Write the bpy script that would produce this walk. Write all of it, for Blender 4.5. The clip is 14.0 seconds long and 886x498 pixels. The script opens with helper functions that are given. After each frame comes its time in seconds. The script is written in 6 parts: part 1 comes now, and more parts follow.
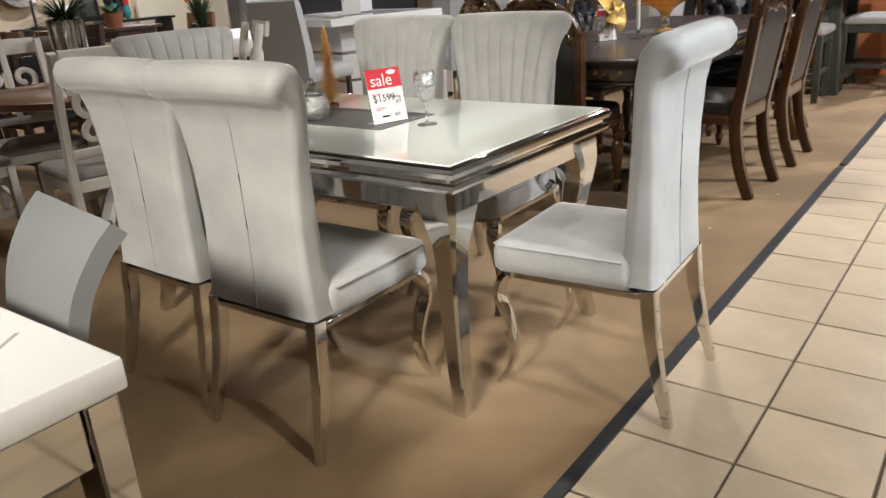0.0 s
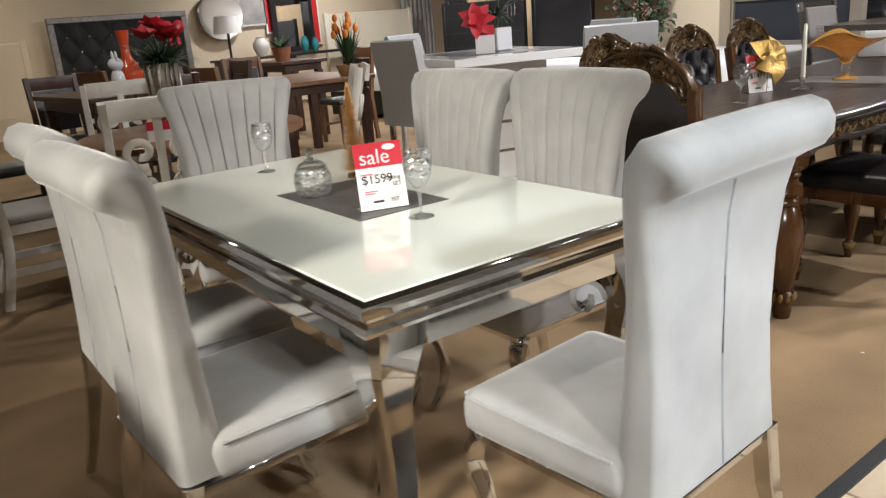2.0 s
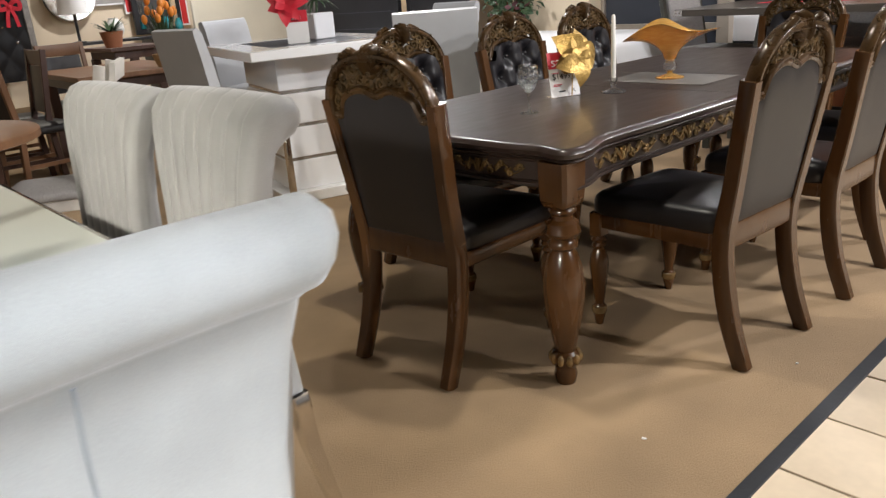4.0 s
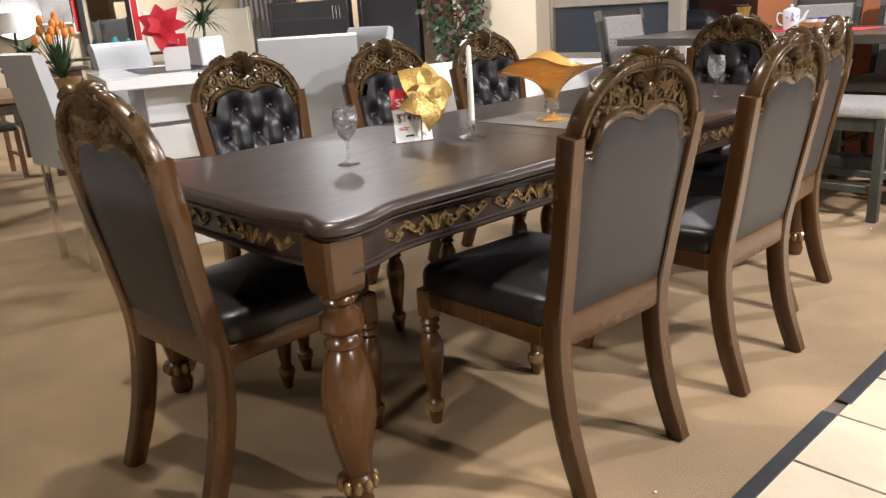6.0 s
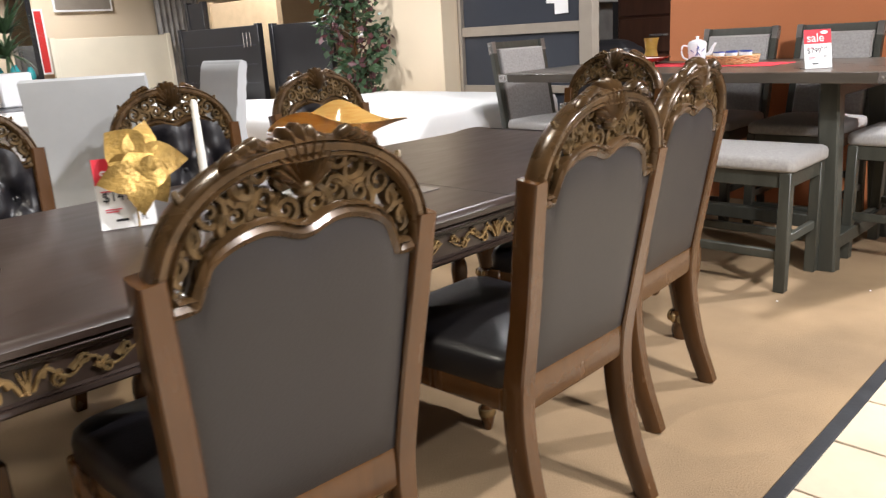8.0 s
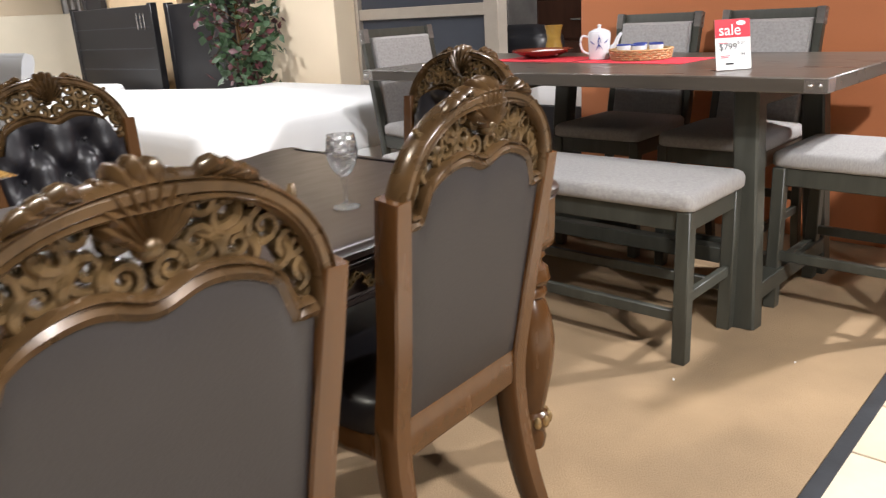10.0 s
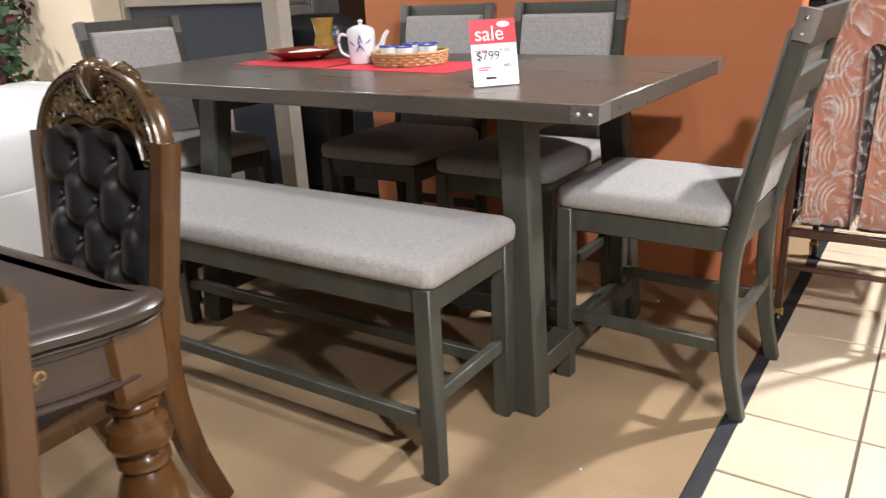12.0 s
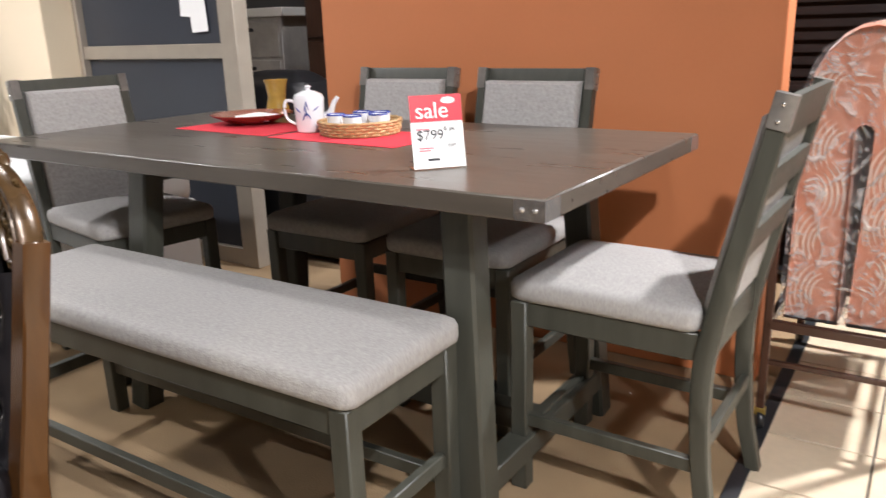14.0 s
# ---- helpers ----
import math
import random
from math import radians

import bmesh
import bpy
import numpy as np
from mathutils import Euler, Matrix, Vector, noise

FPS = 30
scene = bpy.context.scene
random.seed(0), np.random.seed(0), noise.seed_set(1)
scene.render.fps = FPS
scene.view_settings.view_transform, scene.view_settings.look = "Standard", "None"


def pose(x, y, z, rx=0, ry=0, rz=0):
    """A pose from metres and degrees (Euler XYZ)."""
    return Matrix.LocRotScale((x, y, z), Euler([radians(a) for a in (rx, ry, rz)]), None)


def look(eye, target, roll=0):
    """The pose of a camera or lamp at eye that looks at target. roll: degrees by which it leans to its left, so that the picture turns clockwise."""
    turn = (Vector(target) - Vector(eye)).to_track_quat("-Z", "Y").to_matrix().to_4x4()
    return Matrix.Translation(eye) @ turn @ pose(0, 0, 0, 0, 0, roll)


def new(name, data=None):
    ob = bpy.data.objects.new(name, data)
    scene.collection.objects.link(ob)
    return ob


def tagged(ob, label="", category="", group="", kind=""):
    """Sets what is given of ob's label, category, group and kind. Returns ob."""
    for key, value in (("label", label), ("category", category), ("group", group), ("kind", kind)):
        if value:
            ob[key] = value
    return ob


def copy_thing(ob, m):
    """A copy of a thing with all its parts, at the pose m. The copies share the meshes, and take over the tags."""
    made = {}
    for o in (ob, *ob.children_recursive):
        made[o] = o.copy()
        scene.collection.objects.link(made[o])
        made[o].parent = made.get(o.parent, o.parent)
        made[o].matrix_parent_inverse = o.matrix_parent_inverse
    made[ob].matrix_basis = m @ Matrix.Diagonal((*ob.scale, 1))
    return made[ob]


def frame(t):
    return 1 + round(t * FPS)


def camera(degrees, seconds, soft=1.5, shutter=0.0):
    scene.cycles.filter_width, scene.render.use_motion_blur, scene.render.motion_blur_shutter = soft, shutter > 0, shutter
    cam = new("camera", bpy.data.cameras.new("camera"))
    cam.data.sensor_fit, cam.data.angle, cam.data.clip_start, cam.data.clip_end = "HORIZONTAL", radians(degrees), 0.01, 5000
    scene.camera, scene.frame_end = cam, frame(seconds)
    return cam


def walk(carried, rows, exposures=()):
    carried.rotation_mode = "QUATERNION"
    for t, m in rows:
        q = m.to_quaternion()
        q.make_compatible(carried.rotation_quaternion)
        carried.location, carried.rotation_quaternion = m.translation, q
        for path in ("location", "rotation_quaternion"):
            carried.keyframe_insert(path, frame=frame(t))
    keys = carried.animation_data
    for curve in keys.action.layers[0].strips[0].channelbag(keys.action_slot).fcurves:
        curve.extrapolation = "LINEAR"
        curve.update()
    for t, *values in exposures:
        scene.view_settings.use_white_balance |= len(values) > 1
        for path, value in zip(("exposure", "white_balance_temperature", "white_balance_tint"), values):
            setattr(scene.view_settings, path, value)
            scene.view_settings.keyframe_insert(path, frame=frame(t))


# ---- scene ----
cam = camera(60.5, 14.0, soft=1.3, shutter=0.3)
PATH = [
    (0, (0.757, 1.137, 1.232), (-0.393, 2.624, 0.55), -4.1),
    (0.5, (0.796, 1.335, 1.237), (-0.497, 2.722, 0.601), -4.5),
    (1, (0.854, 1.548, 1.248), (-0.55, 2.84, 0.648), -3.8),
    (1.5, (0.825, 1.762, 1.238), (-0.661, 2.961, 0.642), -4.2),
    (2, (0.758, 2.001, 1.252), (-0.774, 3.147, 0.669), -4.6),
    (2.5, (0.799, 2.24, 1.251), (-0.721, 3.386, 0.639), -3.7),
    (3, (0.829, 2.509, 1.253), (-0.671, 3.66, 0.6), -2.7),
    (3.5, (0.747, 2.763, 1.242), (-0.715, 3.959, 0.586), -3.5),
    (4, (0.687, 3.0, 1.245), (-0.713, 4.271, 0.593), -4.5),
    (6.5, (0.706, 4.028, 1.2), (-0.706, 5.317, 0.612), -3.4),
    (7, (0.733, 4.259, 1.209), (-0.7, 5.527, 0.627), -3.2),
    (7.5, (0.689, 4.491, 1.204), (-0.717, 5.792, 0.629), -3.6),
    (8, (0.627, 4.744, 1.211), (-0.735, 6.102, 0.664), -3.5),
    (8.5, (0.615, 5.006, 1.205), (-0.739, 6.369, 0.648), -2.1),
    (9, (0.571, 5.273, 1.208), (-0.779, 6.623, 0.61), -2.4),
    (11.5, (0.37, 6.511, 1.228), (-0.759, 8.041, 0.606), -3.8),
    (12, (0.383, 6.718, 1.227), (-0.67, 8.283, 0.562), -2.8),
    (12.5, (0.433, 6.892, 1.234), (-0.59, 8.438, 0.483), -2.1),
    (13, (0.416, 6.982, 1.24), (-0.525, 8.557, 0.444), -2.5),
    (13.5, (0.385, 7.02, 1.262), (-0.526, 8.671, 0.594), -1.9),
    (14, (0.354, 7.027, 1.275), (-0.699, 8.634, 0.72), -1.8),
]
walk(cam, [(t, look(eye, target, roll)) for t, eye, target, roll in PATH], exposures=[(0.0, -0.38), (1.5, -0.34), (3.5, -0.30), (4.2, -0.2), (6.5, 0.30), (9.0, 0.24), (12.5, 0.15), (14.0, 0.24)])

# ---- light ----
world = bpy.data.worlds.new("world")
scene.world = world
world.use_nodes = True
world.node_tree.nodes["Background"].inputs[0].default_value = (1.0, 0.93, 0.84, 1)
world.node_tree.nodes["Background"].inputs[1].default_value = 0.01

CEIL = 3.3


def spot(x, y, power, target=None, angle=150, size=0.14, color=(1.0, 0.965, 0.90)):
    """An unseen spot under the ceiling; some are added to brighten single pieces."""
    d = bpy.data.lights.new("ceiling_spot", "SPOT")
    d.energy, d.color, d.shadow_soft_size = power, color, size / 2
    d.spot_size, d.spot_blend = radians(angle), 0.3 if angle < 28 else 0.6
    ob = new("ceiling_spot", d)
    ob.matrix_world = look((x, y, CEIL - 0.14), target or (x, y, 0))
    return ob


# Beams under 28 degrees are added, unseen: they brighten marble table and silver chairs.
LAMPS = [(1.4, 0.3, 180, (-0.75, 1.30, 0.75), 22), (0.5, -1.3, 2700, (-1.05, 2.55, 0.84), 26), (2.3, 0.3, 330, (-0.03, 2.98, 0.78), 10.5), (2.5, 2.0, 330, (1.5, 2.3, 0.0), 82), (4.0, 2.9, 1750, (0.05, 3.13, 0.80), 13),
         (1.6, 6.6, 465, (-0.5, 7.0, 0.4), 112), (3.8, 6.0, 420, (-0.3, 6.0, 0.3), 80), (1.2, 10.5, 680, (-0.4, 8.6, 0.5), 150), (-1.2, 4.9, 165, None, 130), (-1.9, 8.6, 85, None, 150),
         (-4.2, 2.6, 100, None, 140), (-4.4, 7.6, 260, None, 150), (-7.6, 5.2, 210, None, 150), (-7.2, 9.4, 430, None, 150), (-10.2, 3.6, 90, None, 150), (-10.4, 8.4, 330, None, 150), (-2.4, 10.9, 60, None, 150)]
for lx, ly, lp, lt, la in LAMPS:
    spot(lx, ly, lp, lt, la, 0.9 if ly == -1.3 else 0.5 if la < 28 else 0.14, color=(0.83, 0.92, 1.0) if lx in (4.0, 2.3) else (0.995, 0.982, 1.0) if ly > 5.5 else (1.0, 0.935, 0.82))


# ---- materials ----
def mat(name, color, rough=0.5, metal=0.0, var=0.12, scale=8.0, bump=0.0, bscale=60.0, stretch=(1, 1, 1), sheen=0.0, coat=0.0, spec=0.5,
        random_obj=0.0, rvar=0.08, sheen_tint=(1, 1, 1)):
    """Principled paint with two scales of variation in colour, roughness and relief."""
    m = bpy.data.materials.new(name)
    m.use_nodes = True
    nt = m.node_tree
    N, L = nt.nodes, nt.links
    b = N["Principled BSDF"]
    b.inputs["Metallic"].default_value = metal
    b.inputs["Specular IOR Level"].default_value = spec
    b.inputs["Coat Weight"].default_value = coat
    b.inputs["Coat Roughness"].default_value = 0.12
    b.inputs["Sheen Weight"].default_value = sheen
    b.inputs["Sheen Roughness"].default_value = 0.35
    b.inputs["Sheen Tint"].default_value = (*sheen_tint, 1)
    tc = N.new("ShaderNodeTexCoord")
    mp = N.new("ShaderNodeMapping")
    mp.inputs["Scale"].default_value = stretch
    L.new(tc.outputs["Object"], mp.inputs["Vector"])
    n1 = N.new("ShaderNodeTexNoise")
    n1.inputs["Scale"].default_value, n1.inputs["Detail"].default_value = scale, 3
    n2 = N.new("ShaderNodeTexNoise")
    n2.inputs["Scale"].default_value, n2.inputs["Detail"].default_value = bscale, 4
    L.new(mp.outputs[0], n1.inputs["Vector"])
    L.new(mp.outputs[0], n2.inputs["Vector"])
    mix = N.new("ShaderNodeMix")
    mix.data_type, mix.blend_type = "RGBA", "MIX"
    lo = tuple(max(0.0, c * (1 - var)) for c in color)
    hi = tuple(min(1.0, c * (1 + var)) for c in color)
    mix.inputs["A"].default_value, mix.inputs["B"].default_value = (*lo, 1), (*hi, 1)
    add = N.new("ShaderNodeMath")
    add.operation = "MULTIPLY_ADD"
    add.inputs[1].default_value = 0.35
    L.new(n2.outputs["Fac"], add.inputs[0])
    sc = N.new("ShaderNodeMath")
    sc.operation = "MULTIPLY_ADD"
    sc.inputs[1].default_value, sc.inputs[2].default_value = 1.7, -0.55
    L.new(n1.outputs["Fac"], sc.inputs[0])
    L.new(sc.outputs[0], add.inputs[2])
    add.use_clamp = True
    L.new(add.outputs[0], mix.inputs["Factor"])
    out = mix.outputs["Result"]
    if random_obj:
        oi = N.new("ShaderNodeObjectInfo")
        hs = N.new("ShaderNodeHueSaturation")
        mr = N.new("ShaderNodeMapRange")
        mr.inputs["To Min"].default_value, mr.inputs["To Max"].default_value = 1 - random_obj, 1 + random_obj
        L.new(oi.outputs["Random"], mr.inputs["Value"])
        L.new(mr.outputs[0], hs.inputs["Value"])
        L.new(out, hs.inputs["Color"])
        out = hs.outputs[0]
    L.new(out, b.inputs["Base Color"])
    rr = N.new("ShaderNodeMapRange")
    rr.inputs["To Min"].default_value, rr.inputs["To Max"].default_value = max(0.02, rough - rvar), min(1, rough + rvar)
    L.new(n1.outputs["Fac"], rr.inputs["Value"])
    L.new(rr.outputs[0], b.inputs["Roughness"])
    if bump:
        bp = N.new("ShaderNodeBump")
        bp.inputs["Strength"].default_value, bp.inputs["Distance"].default_value = bump, 0.004
        L.new(n2.outputs["Fac"], bp.inputs["Height"])
        L.new(bp.outputs[0], b.inputs["Normal"])
    return m


def glass(name, color=(1, 1, 1), rough=0.02, ior=1.45):
    m = bpy.data.materials.new(name)
    m.use_nodes = True
    b = m.node_tree.nodes["Principled BSDF"]
    b.inputs["Base Color"].default_value = (*color, 1)
    b.inputs["Transmission Weight"].default_value = 1
    b.inputs["Roughness"].default_value, b.inputs["IOR"].default_value = rough, ior
    return m


M = dict(
    carpet=mat("carpet", (0.305, 0.207, 0.116), 0.95, var=0.24, scale=2.6, bump=0.9, bscale=190, rvar=0.04),
    tile=mat("tile", (0.66, 0.545, 0.40), 0.36, var=0.13, scale=5, bump=0.06, bscale=40, random_obj=0.05, rvar=0.12),
    grout=mat("grout", (0.12, 0.095, 0.075), 0.9, var=0.2, scale=12),
    strip=mat("strip", (0.018, 0.020, 0.024), 0.55, var=0.3, scale=14, bump=0.2),
    velvet=mat("velvet", (0.355, 0.355, 0.35), 0.62, var=0.27, scale=4.5, bump=0.09, bscale=420, sheen=0.45, rvar=0.1, spec=0.3),
    velvet_seam=mat("velvet_seam", (0.26, 0.27, 0.28), 0.9, var=0.1),
    chrome=mat("chrome", (0.72, 0.70, 0.67), 0.07, 1.0, var=0.03, scale=3, rvar=0.03),
    glass_top=mat("glass_top", (0.72, 0.755, 0.69), 0.06, var=0.02, scale=2, coat=0.6, rvar=0.03),
    walnut=mat("walnut", (0.070, 0.029, 0.0085), 0.25, var=0.22, scale=4, bump=0.02, bscale=50, stretch=(6, 6, 1), coat=0.18),
    table_wood=mat("table_wood", (0.036, 0.023, 0.018), 0.33, var=0.25, scale=3, bump=0.006, bscale=45, stretch=(9, 2, 9), coat=0.12),
    carve_gold=mat("carve_gold", (0.31, 0.21, 0.098), 0.24, 0.6, var=0.5, scale=30, bump=0.15),
    crest_scroll=mat("crest_scroll", (0.100, 0.062, 0.026), 0.28, 0.35, var=0.75, scale=34, bump=0.15, coat=0.08),
    crest=mat("crest", (0.066, 0.036, 0.014), 0.27, 0.2, var=0.7, scale=16, bump=0.10, coat=0.2),
    leather=mat("leather", (0.011, 0.010, 0.012), 0.36, var=0.25, scale=6, bump=0.15, bscale=150, rvar=0.08),
    vinyl=mat("vinyl", (0.021, 0.019, 0.020), 0.43, var=0.16, scale=5, bump=0.12, bscale=200),
    grey_wood=mat("grey_wood", (0.050, 0.051, 0.041), 0.42, var=0.25, scale=4, bump=0.14, bscale=60, stretch=(7, 7, 1)),
    grey_top=mat("grey_top", (0.080, 0.068, 0.056), 0.30, var=0.25, scale=3, bump=0.05, bscale=55, stretch=(1, 9, 9)),
    linen=mat("linen", (0.36, 0.345, 0.335), 0.92, var=0.20, scale=75, bump=0.6, bscale=190, stretch=(1, 3, 1)),
    cream=mat("cream", (0.72, 0.60, 0.44), 0.8, var=0.04, scale=1.2, bump=0.06, bscale=90),
    orange=mat("orange", (0.52, 0.185, 0.075), 0.6, var=0.07, scale=1.6, bump=0.06, bscale=70),
    ceiling=mat("ceiling", (0.11, 0.105, 0.10), 0.9, var=0.05, scale=3),
    white=mat("white", (0.74, 0.73, 0.70), 0.45, var=0.05, scale=5),
    gloss_white=mat("gloss_white", (0.82, 0.82, 0.82), 0.12, var=0.03, scale=2, coat=0.4),
    chalk=mat("chalk", (0.68, 0.65, 0.60), 0.6, var=0.10, scale=18, bump=0.12),
    dark_wood=mat("dark_wood", (0.060, 0.026, 0.016), 0.35, var=0.3, scale=4, stretch=(6, 6, 1)),
    brown_top=mat("brown_top", (0.21, 0.105, 0.052), 0.35, var=0.25, scale=3, stretch=(1, 8, 1)),
    grey_leather=mat("grey_leather", (0.45, 0.46, 0.475), 0.42, var=0.06, scale=6, bump=0.06),
    sheet=mat("sheet", (0.80, 0.80, 0.80), 0.85, var=0.03, scale=3, bump=0.1, bscale=30),
    black=mat("black", (0.012, 0.012, 0.014), 0.35, var=0.3, scale=6),
    dark_panel=mat("dark_panel", (0.035, 0.040, 0.052), 0.35, var=0.15, scale=2),
    alu=mat("alu", (0.40, 0.35, 0.29), 0.42, 0.4, var=0.1, scale=6),
    silver=mat("silver", (0.62, 0.61, 0.60), 0.22, 0.9, var=0.15, scale=40),
    red=mat("red", (0.60, 0.025, 0.045), 0.5, var=0.08),
    red_cloth=mat("red_cloth", (0.62, 0.03, 0.05), 0.85, var=0.1, scale=20, bump=0.2),
    paper=mat("paper", (0.85, 0.84, 0.83), 0.55, var=0.02),
    ink=mat("ink", (0.02, 0.02, 0.025), 0.6, var=0.05),
    mat_grey=mat("mat_grey", (0.085, 0.080, 0.078), 0.45, var=0.3, scale=24, bump=0.2),
    mat_silver=mat("mat_silver", (0.20, 0.185, 0.17), 0.35, 0.3, var=0.35, scale=20, bump=0.15),
    tinsel=mat("tinsel", (0.50, 0.27, 0.09), 0.5, 0.3, var=0.3, scale=40),
    gold_leaf=mat("gold_leaf", (0.56, 0.36, 0.11), 0.42, 0.55, var=0.35, scale=26, bump=0.9, bscale=90),
    sling_grey=mat("sling_grey", (0.17, 0.178, 0.185), 0.45, var=0.08, scale=6, bump=0.06),
    mat_leaf=mat("mat_leaf", (0.13, 0.12, 0.11), 0.5, 0.2, var=0.3, scale=20, bump=0.15),
    leaf=mat("leaf", (0.036, 0.075, 0.030), 0.5, var=0.4, scale=12),
    leaf_red=mat("leaf_red", (0.085, 0.022, 0.028), 0.5, var=0.4, scale=12),
    petal_orange=mat("petal_orange", (0.80, 0.26, 0.03), 0.5, var=0.2),
    candle=mat("candle", (0.80, 0.77, 0.70), 0.5, var=0.03),
    wicker=mat("wicker", (0.46, 0.29, 0.13), 0.6, var=0.35, scale=60, bump=0.5, bscale=120),
    ceramic=mat("ceramic", (0.78, 0.79, 0.82), 0.15, var=0.03, coat=0.5),
    cobalt=mat("cobalt", (0.05, 0.08, 0.33), 0.2, var=0.2),
    redware=mat("redware", (0.22, 0.045, 0.022), 0.25, var=0.25, coat=0.4),
    terracotta=mat("terracotta", (0.34, 0.13, 0.06), 0.7, var=0.2),
    copper_satin=mat("copper_satin", (0.52, 0.21, 0.13), 0.5, var=0.12, scale=9, sheen=0.3),
    art_red=mat("art_red", (0.55, 0.03, 0.03), 0.4, var=0.1),
    art_grey=mat("art_grey", (0.35, 0.33, 0.31), 0.6, var=0.3, scale=5),
    teal=mat("teal", (0.03, 0.25, 0.28), 0.2, var=0.2),
    tuft_black=mat("tuft_black", (0.008, 0.008, 0.010), 0.5, var=0.2, spec=0.3),
    cream_vinyl=mat("cream_vinyl", (0.78, 0.71, 0.56), 0.55, var=0.04, scale=3),
    brocade=mat("brocade", (0.66, 0.50, 0.42), 0.5, var=0.1),
    mirror=mat("mirror", (0.85, 0.86, 0.86), 0.02, 1.0, var=0.01, rvar=0.01),
    brass=mat("brass", (0.70, 0.52, 0.16), 0.3, 0.9, var=0.1),
    mustard=mat("mustard", (0.40, 0.24, 0.05), 0.2, var=0.3, scale=12, coat=0.5),
    amber=glass("amber", (0.95, 0.60, 0.15), 0.08),
    pane=glass("pane"),
    pink=mat("pink", (0.70, 0.10, 0.14), 0.5, var=0.05),
)
M["amber"].node_tree.nodes["Principled BSDF"].inputs["Transmission Weight"].default_value = 0.6
an = M["amber"].node_tree
nz, mx, tca, mpa = an.nodes.new("ShaderNodeTexNoise"), an.nodes.new("ShaderNodeMix"), an.nodes.new("ShaderNodeTexCoord"), an.nodes.new("ShaderNodeMapping")
mpa.inputs["Scale"].default_value = (1, 1, 5)
nz.inputs["Scale"].default_value, nz.inputs["Detail"].default_value, nz.inputs["Distortion"].default_value = 9, 4, 2.0
mx.data_type = "RGBA"
mx.inputs["A"].default_value, mx.inputs["B"].default_value = (0.62, 0.26, 0.04, 1), (1.0, 0.72, 0.26, 1)
an.links.new(tca.outputs["Object"], mpa.inputs["Vector"])
an.links.new(mpa.outputs[0], nz.inputs["Vector"])
an.links.new(nz.outputs["Fac"], mx.inputs["Factor"])
an.links.new(mx.outputs["Result"], an.nodes["Principled BSDF"].inputs["Base Color"])


def thin_glass(name, facets, gloss):
    """Thin clear glass: see-through walls with a bright surface reflection; facets is the cut pattern's scale."""
    m = bpy.data.materials.new(name)
    m.use_nodes = True
    nt = m.node_tree
    N, L = nt.nodes, nt.links
    N.remove(N["Principled BSDF"])
    tr, gl, mx, lw, mr = (N.new(k) for k in ("ShaderNodeBsdfTransparent", "ShaderNodeBsdfGlossy", "ShaderNodeMixShader", "ShaderNodeLayerWeight", "ShaderNodeMapRange"))
    tr.inputs["Color"].default_value = (0.985, 0.99, 0.99, 1)
    gl.inputs["Color"].default_value = (0.95, 0.96, 0.97, 1)
    gl.inputs["Roughness"].default_value = 0.13
    lw.inputs["Blend"].default_value = 0.35
    mr.inputs["To Min"].default_value, mr.inputs["To Max"].default_value = gloss, 0.8
    if facets:
        vo, bu, tc = N.new("ShaderNodeTexVoronoi"), N.new("ShaderNodeBump"), N.new("ShaderNodeTexCoord")
        vo.inputs["Scale"].default_value = facets
        bu.inputs["Strength"].default_value, bu.inputs["Distance"].default_value = 0.8, 0.006
        L.new(tc.outputs["Object"], vo.inputs["Vector"])
        L.new(vo.outputs["Distance"], bu.inputs["Height"])
        L.new(bu.outputs[0], gl.inputs["Normal"])
        L.new(bu.outputs[0], lw.inputs["Normal"])
    L.new(lw.outputs["Fresnel"], mr.inputs["Value"])
    L.new(mr.outputs[0], mx.inputs[0])
    L.new(tr.outputs[0], mx.inputs[1])
    L.new(gl.outputs[0], mx.inputs[2])
    L.new(mx.outputs[0], N["Material Output"].inputs[0])
    return m


M["crystal"] = thin_glass("crystal", 85, 0.17)
M["clear"] = thin_glass("clear", 0, 0.16)


# ---- building helpers ----
def part(name, bm, material, parent=None, label="", sharp=40):
    me = bpy.data.meshes.new(name)
    bmesh.ops.recalc_face_normals(bm, faces=bm.faces)
    bm.to_mesh(me)
    bm.free()
    for m in (material if isinstance(material, (list, tuple)) else [material]):
        me.materials.append(m)
    me.polygons.foreach_set("use_smooth", [True] * len(me.polygons))
    me.set_sharp_from_angle(angle=radians(sharp))
    ob = new(name, me)
    if parent is not None:
        ob.parent = parent
    if label:
        ob["label"] = label
    return ob


def thing(name, label, category, m=None, group=""):
    ob = new(name)
    ob.empty_display_size = 0.1
    if m is not None:
        ob.matrix_basis = m
    return tagged(ob, label, category, group)


def box(bm, x0, x1, y0, y1, z0, z1, bevel=0.004, seg=1, m=None):
    c = Matrix.Translation(((x0 + x1) / 2, (y0 + y1) / 2, (z0 + z1) / 2)) @ Matrix.Diagonal((x1 - x0, y1 - y0, z1 - z0, 1))
    vs = bmesh.ops.create_cube(bm, size=1, matrix=(m @ c) if m is not None else c)["verts"]
    if bevel:
        es = {e for v in vs for e in v.link_edges}
        bmesh.ops.bevel(bm, geom=list(es), offset=bevel, segments=seg, affect="EDGES", profile=0.5)
    return bm


def boxed(*a, **k):
    return box(bmesh.new(), *a, **k)


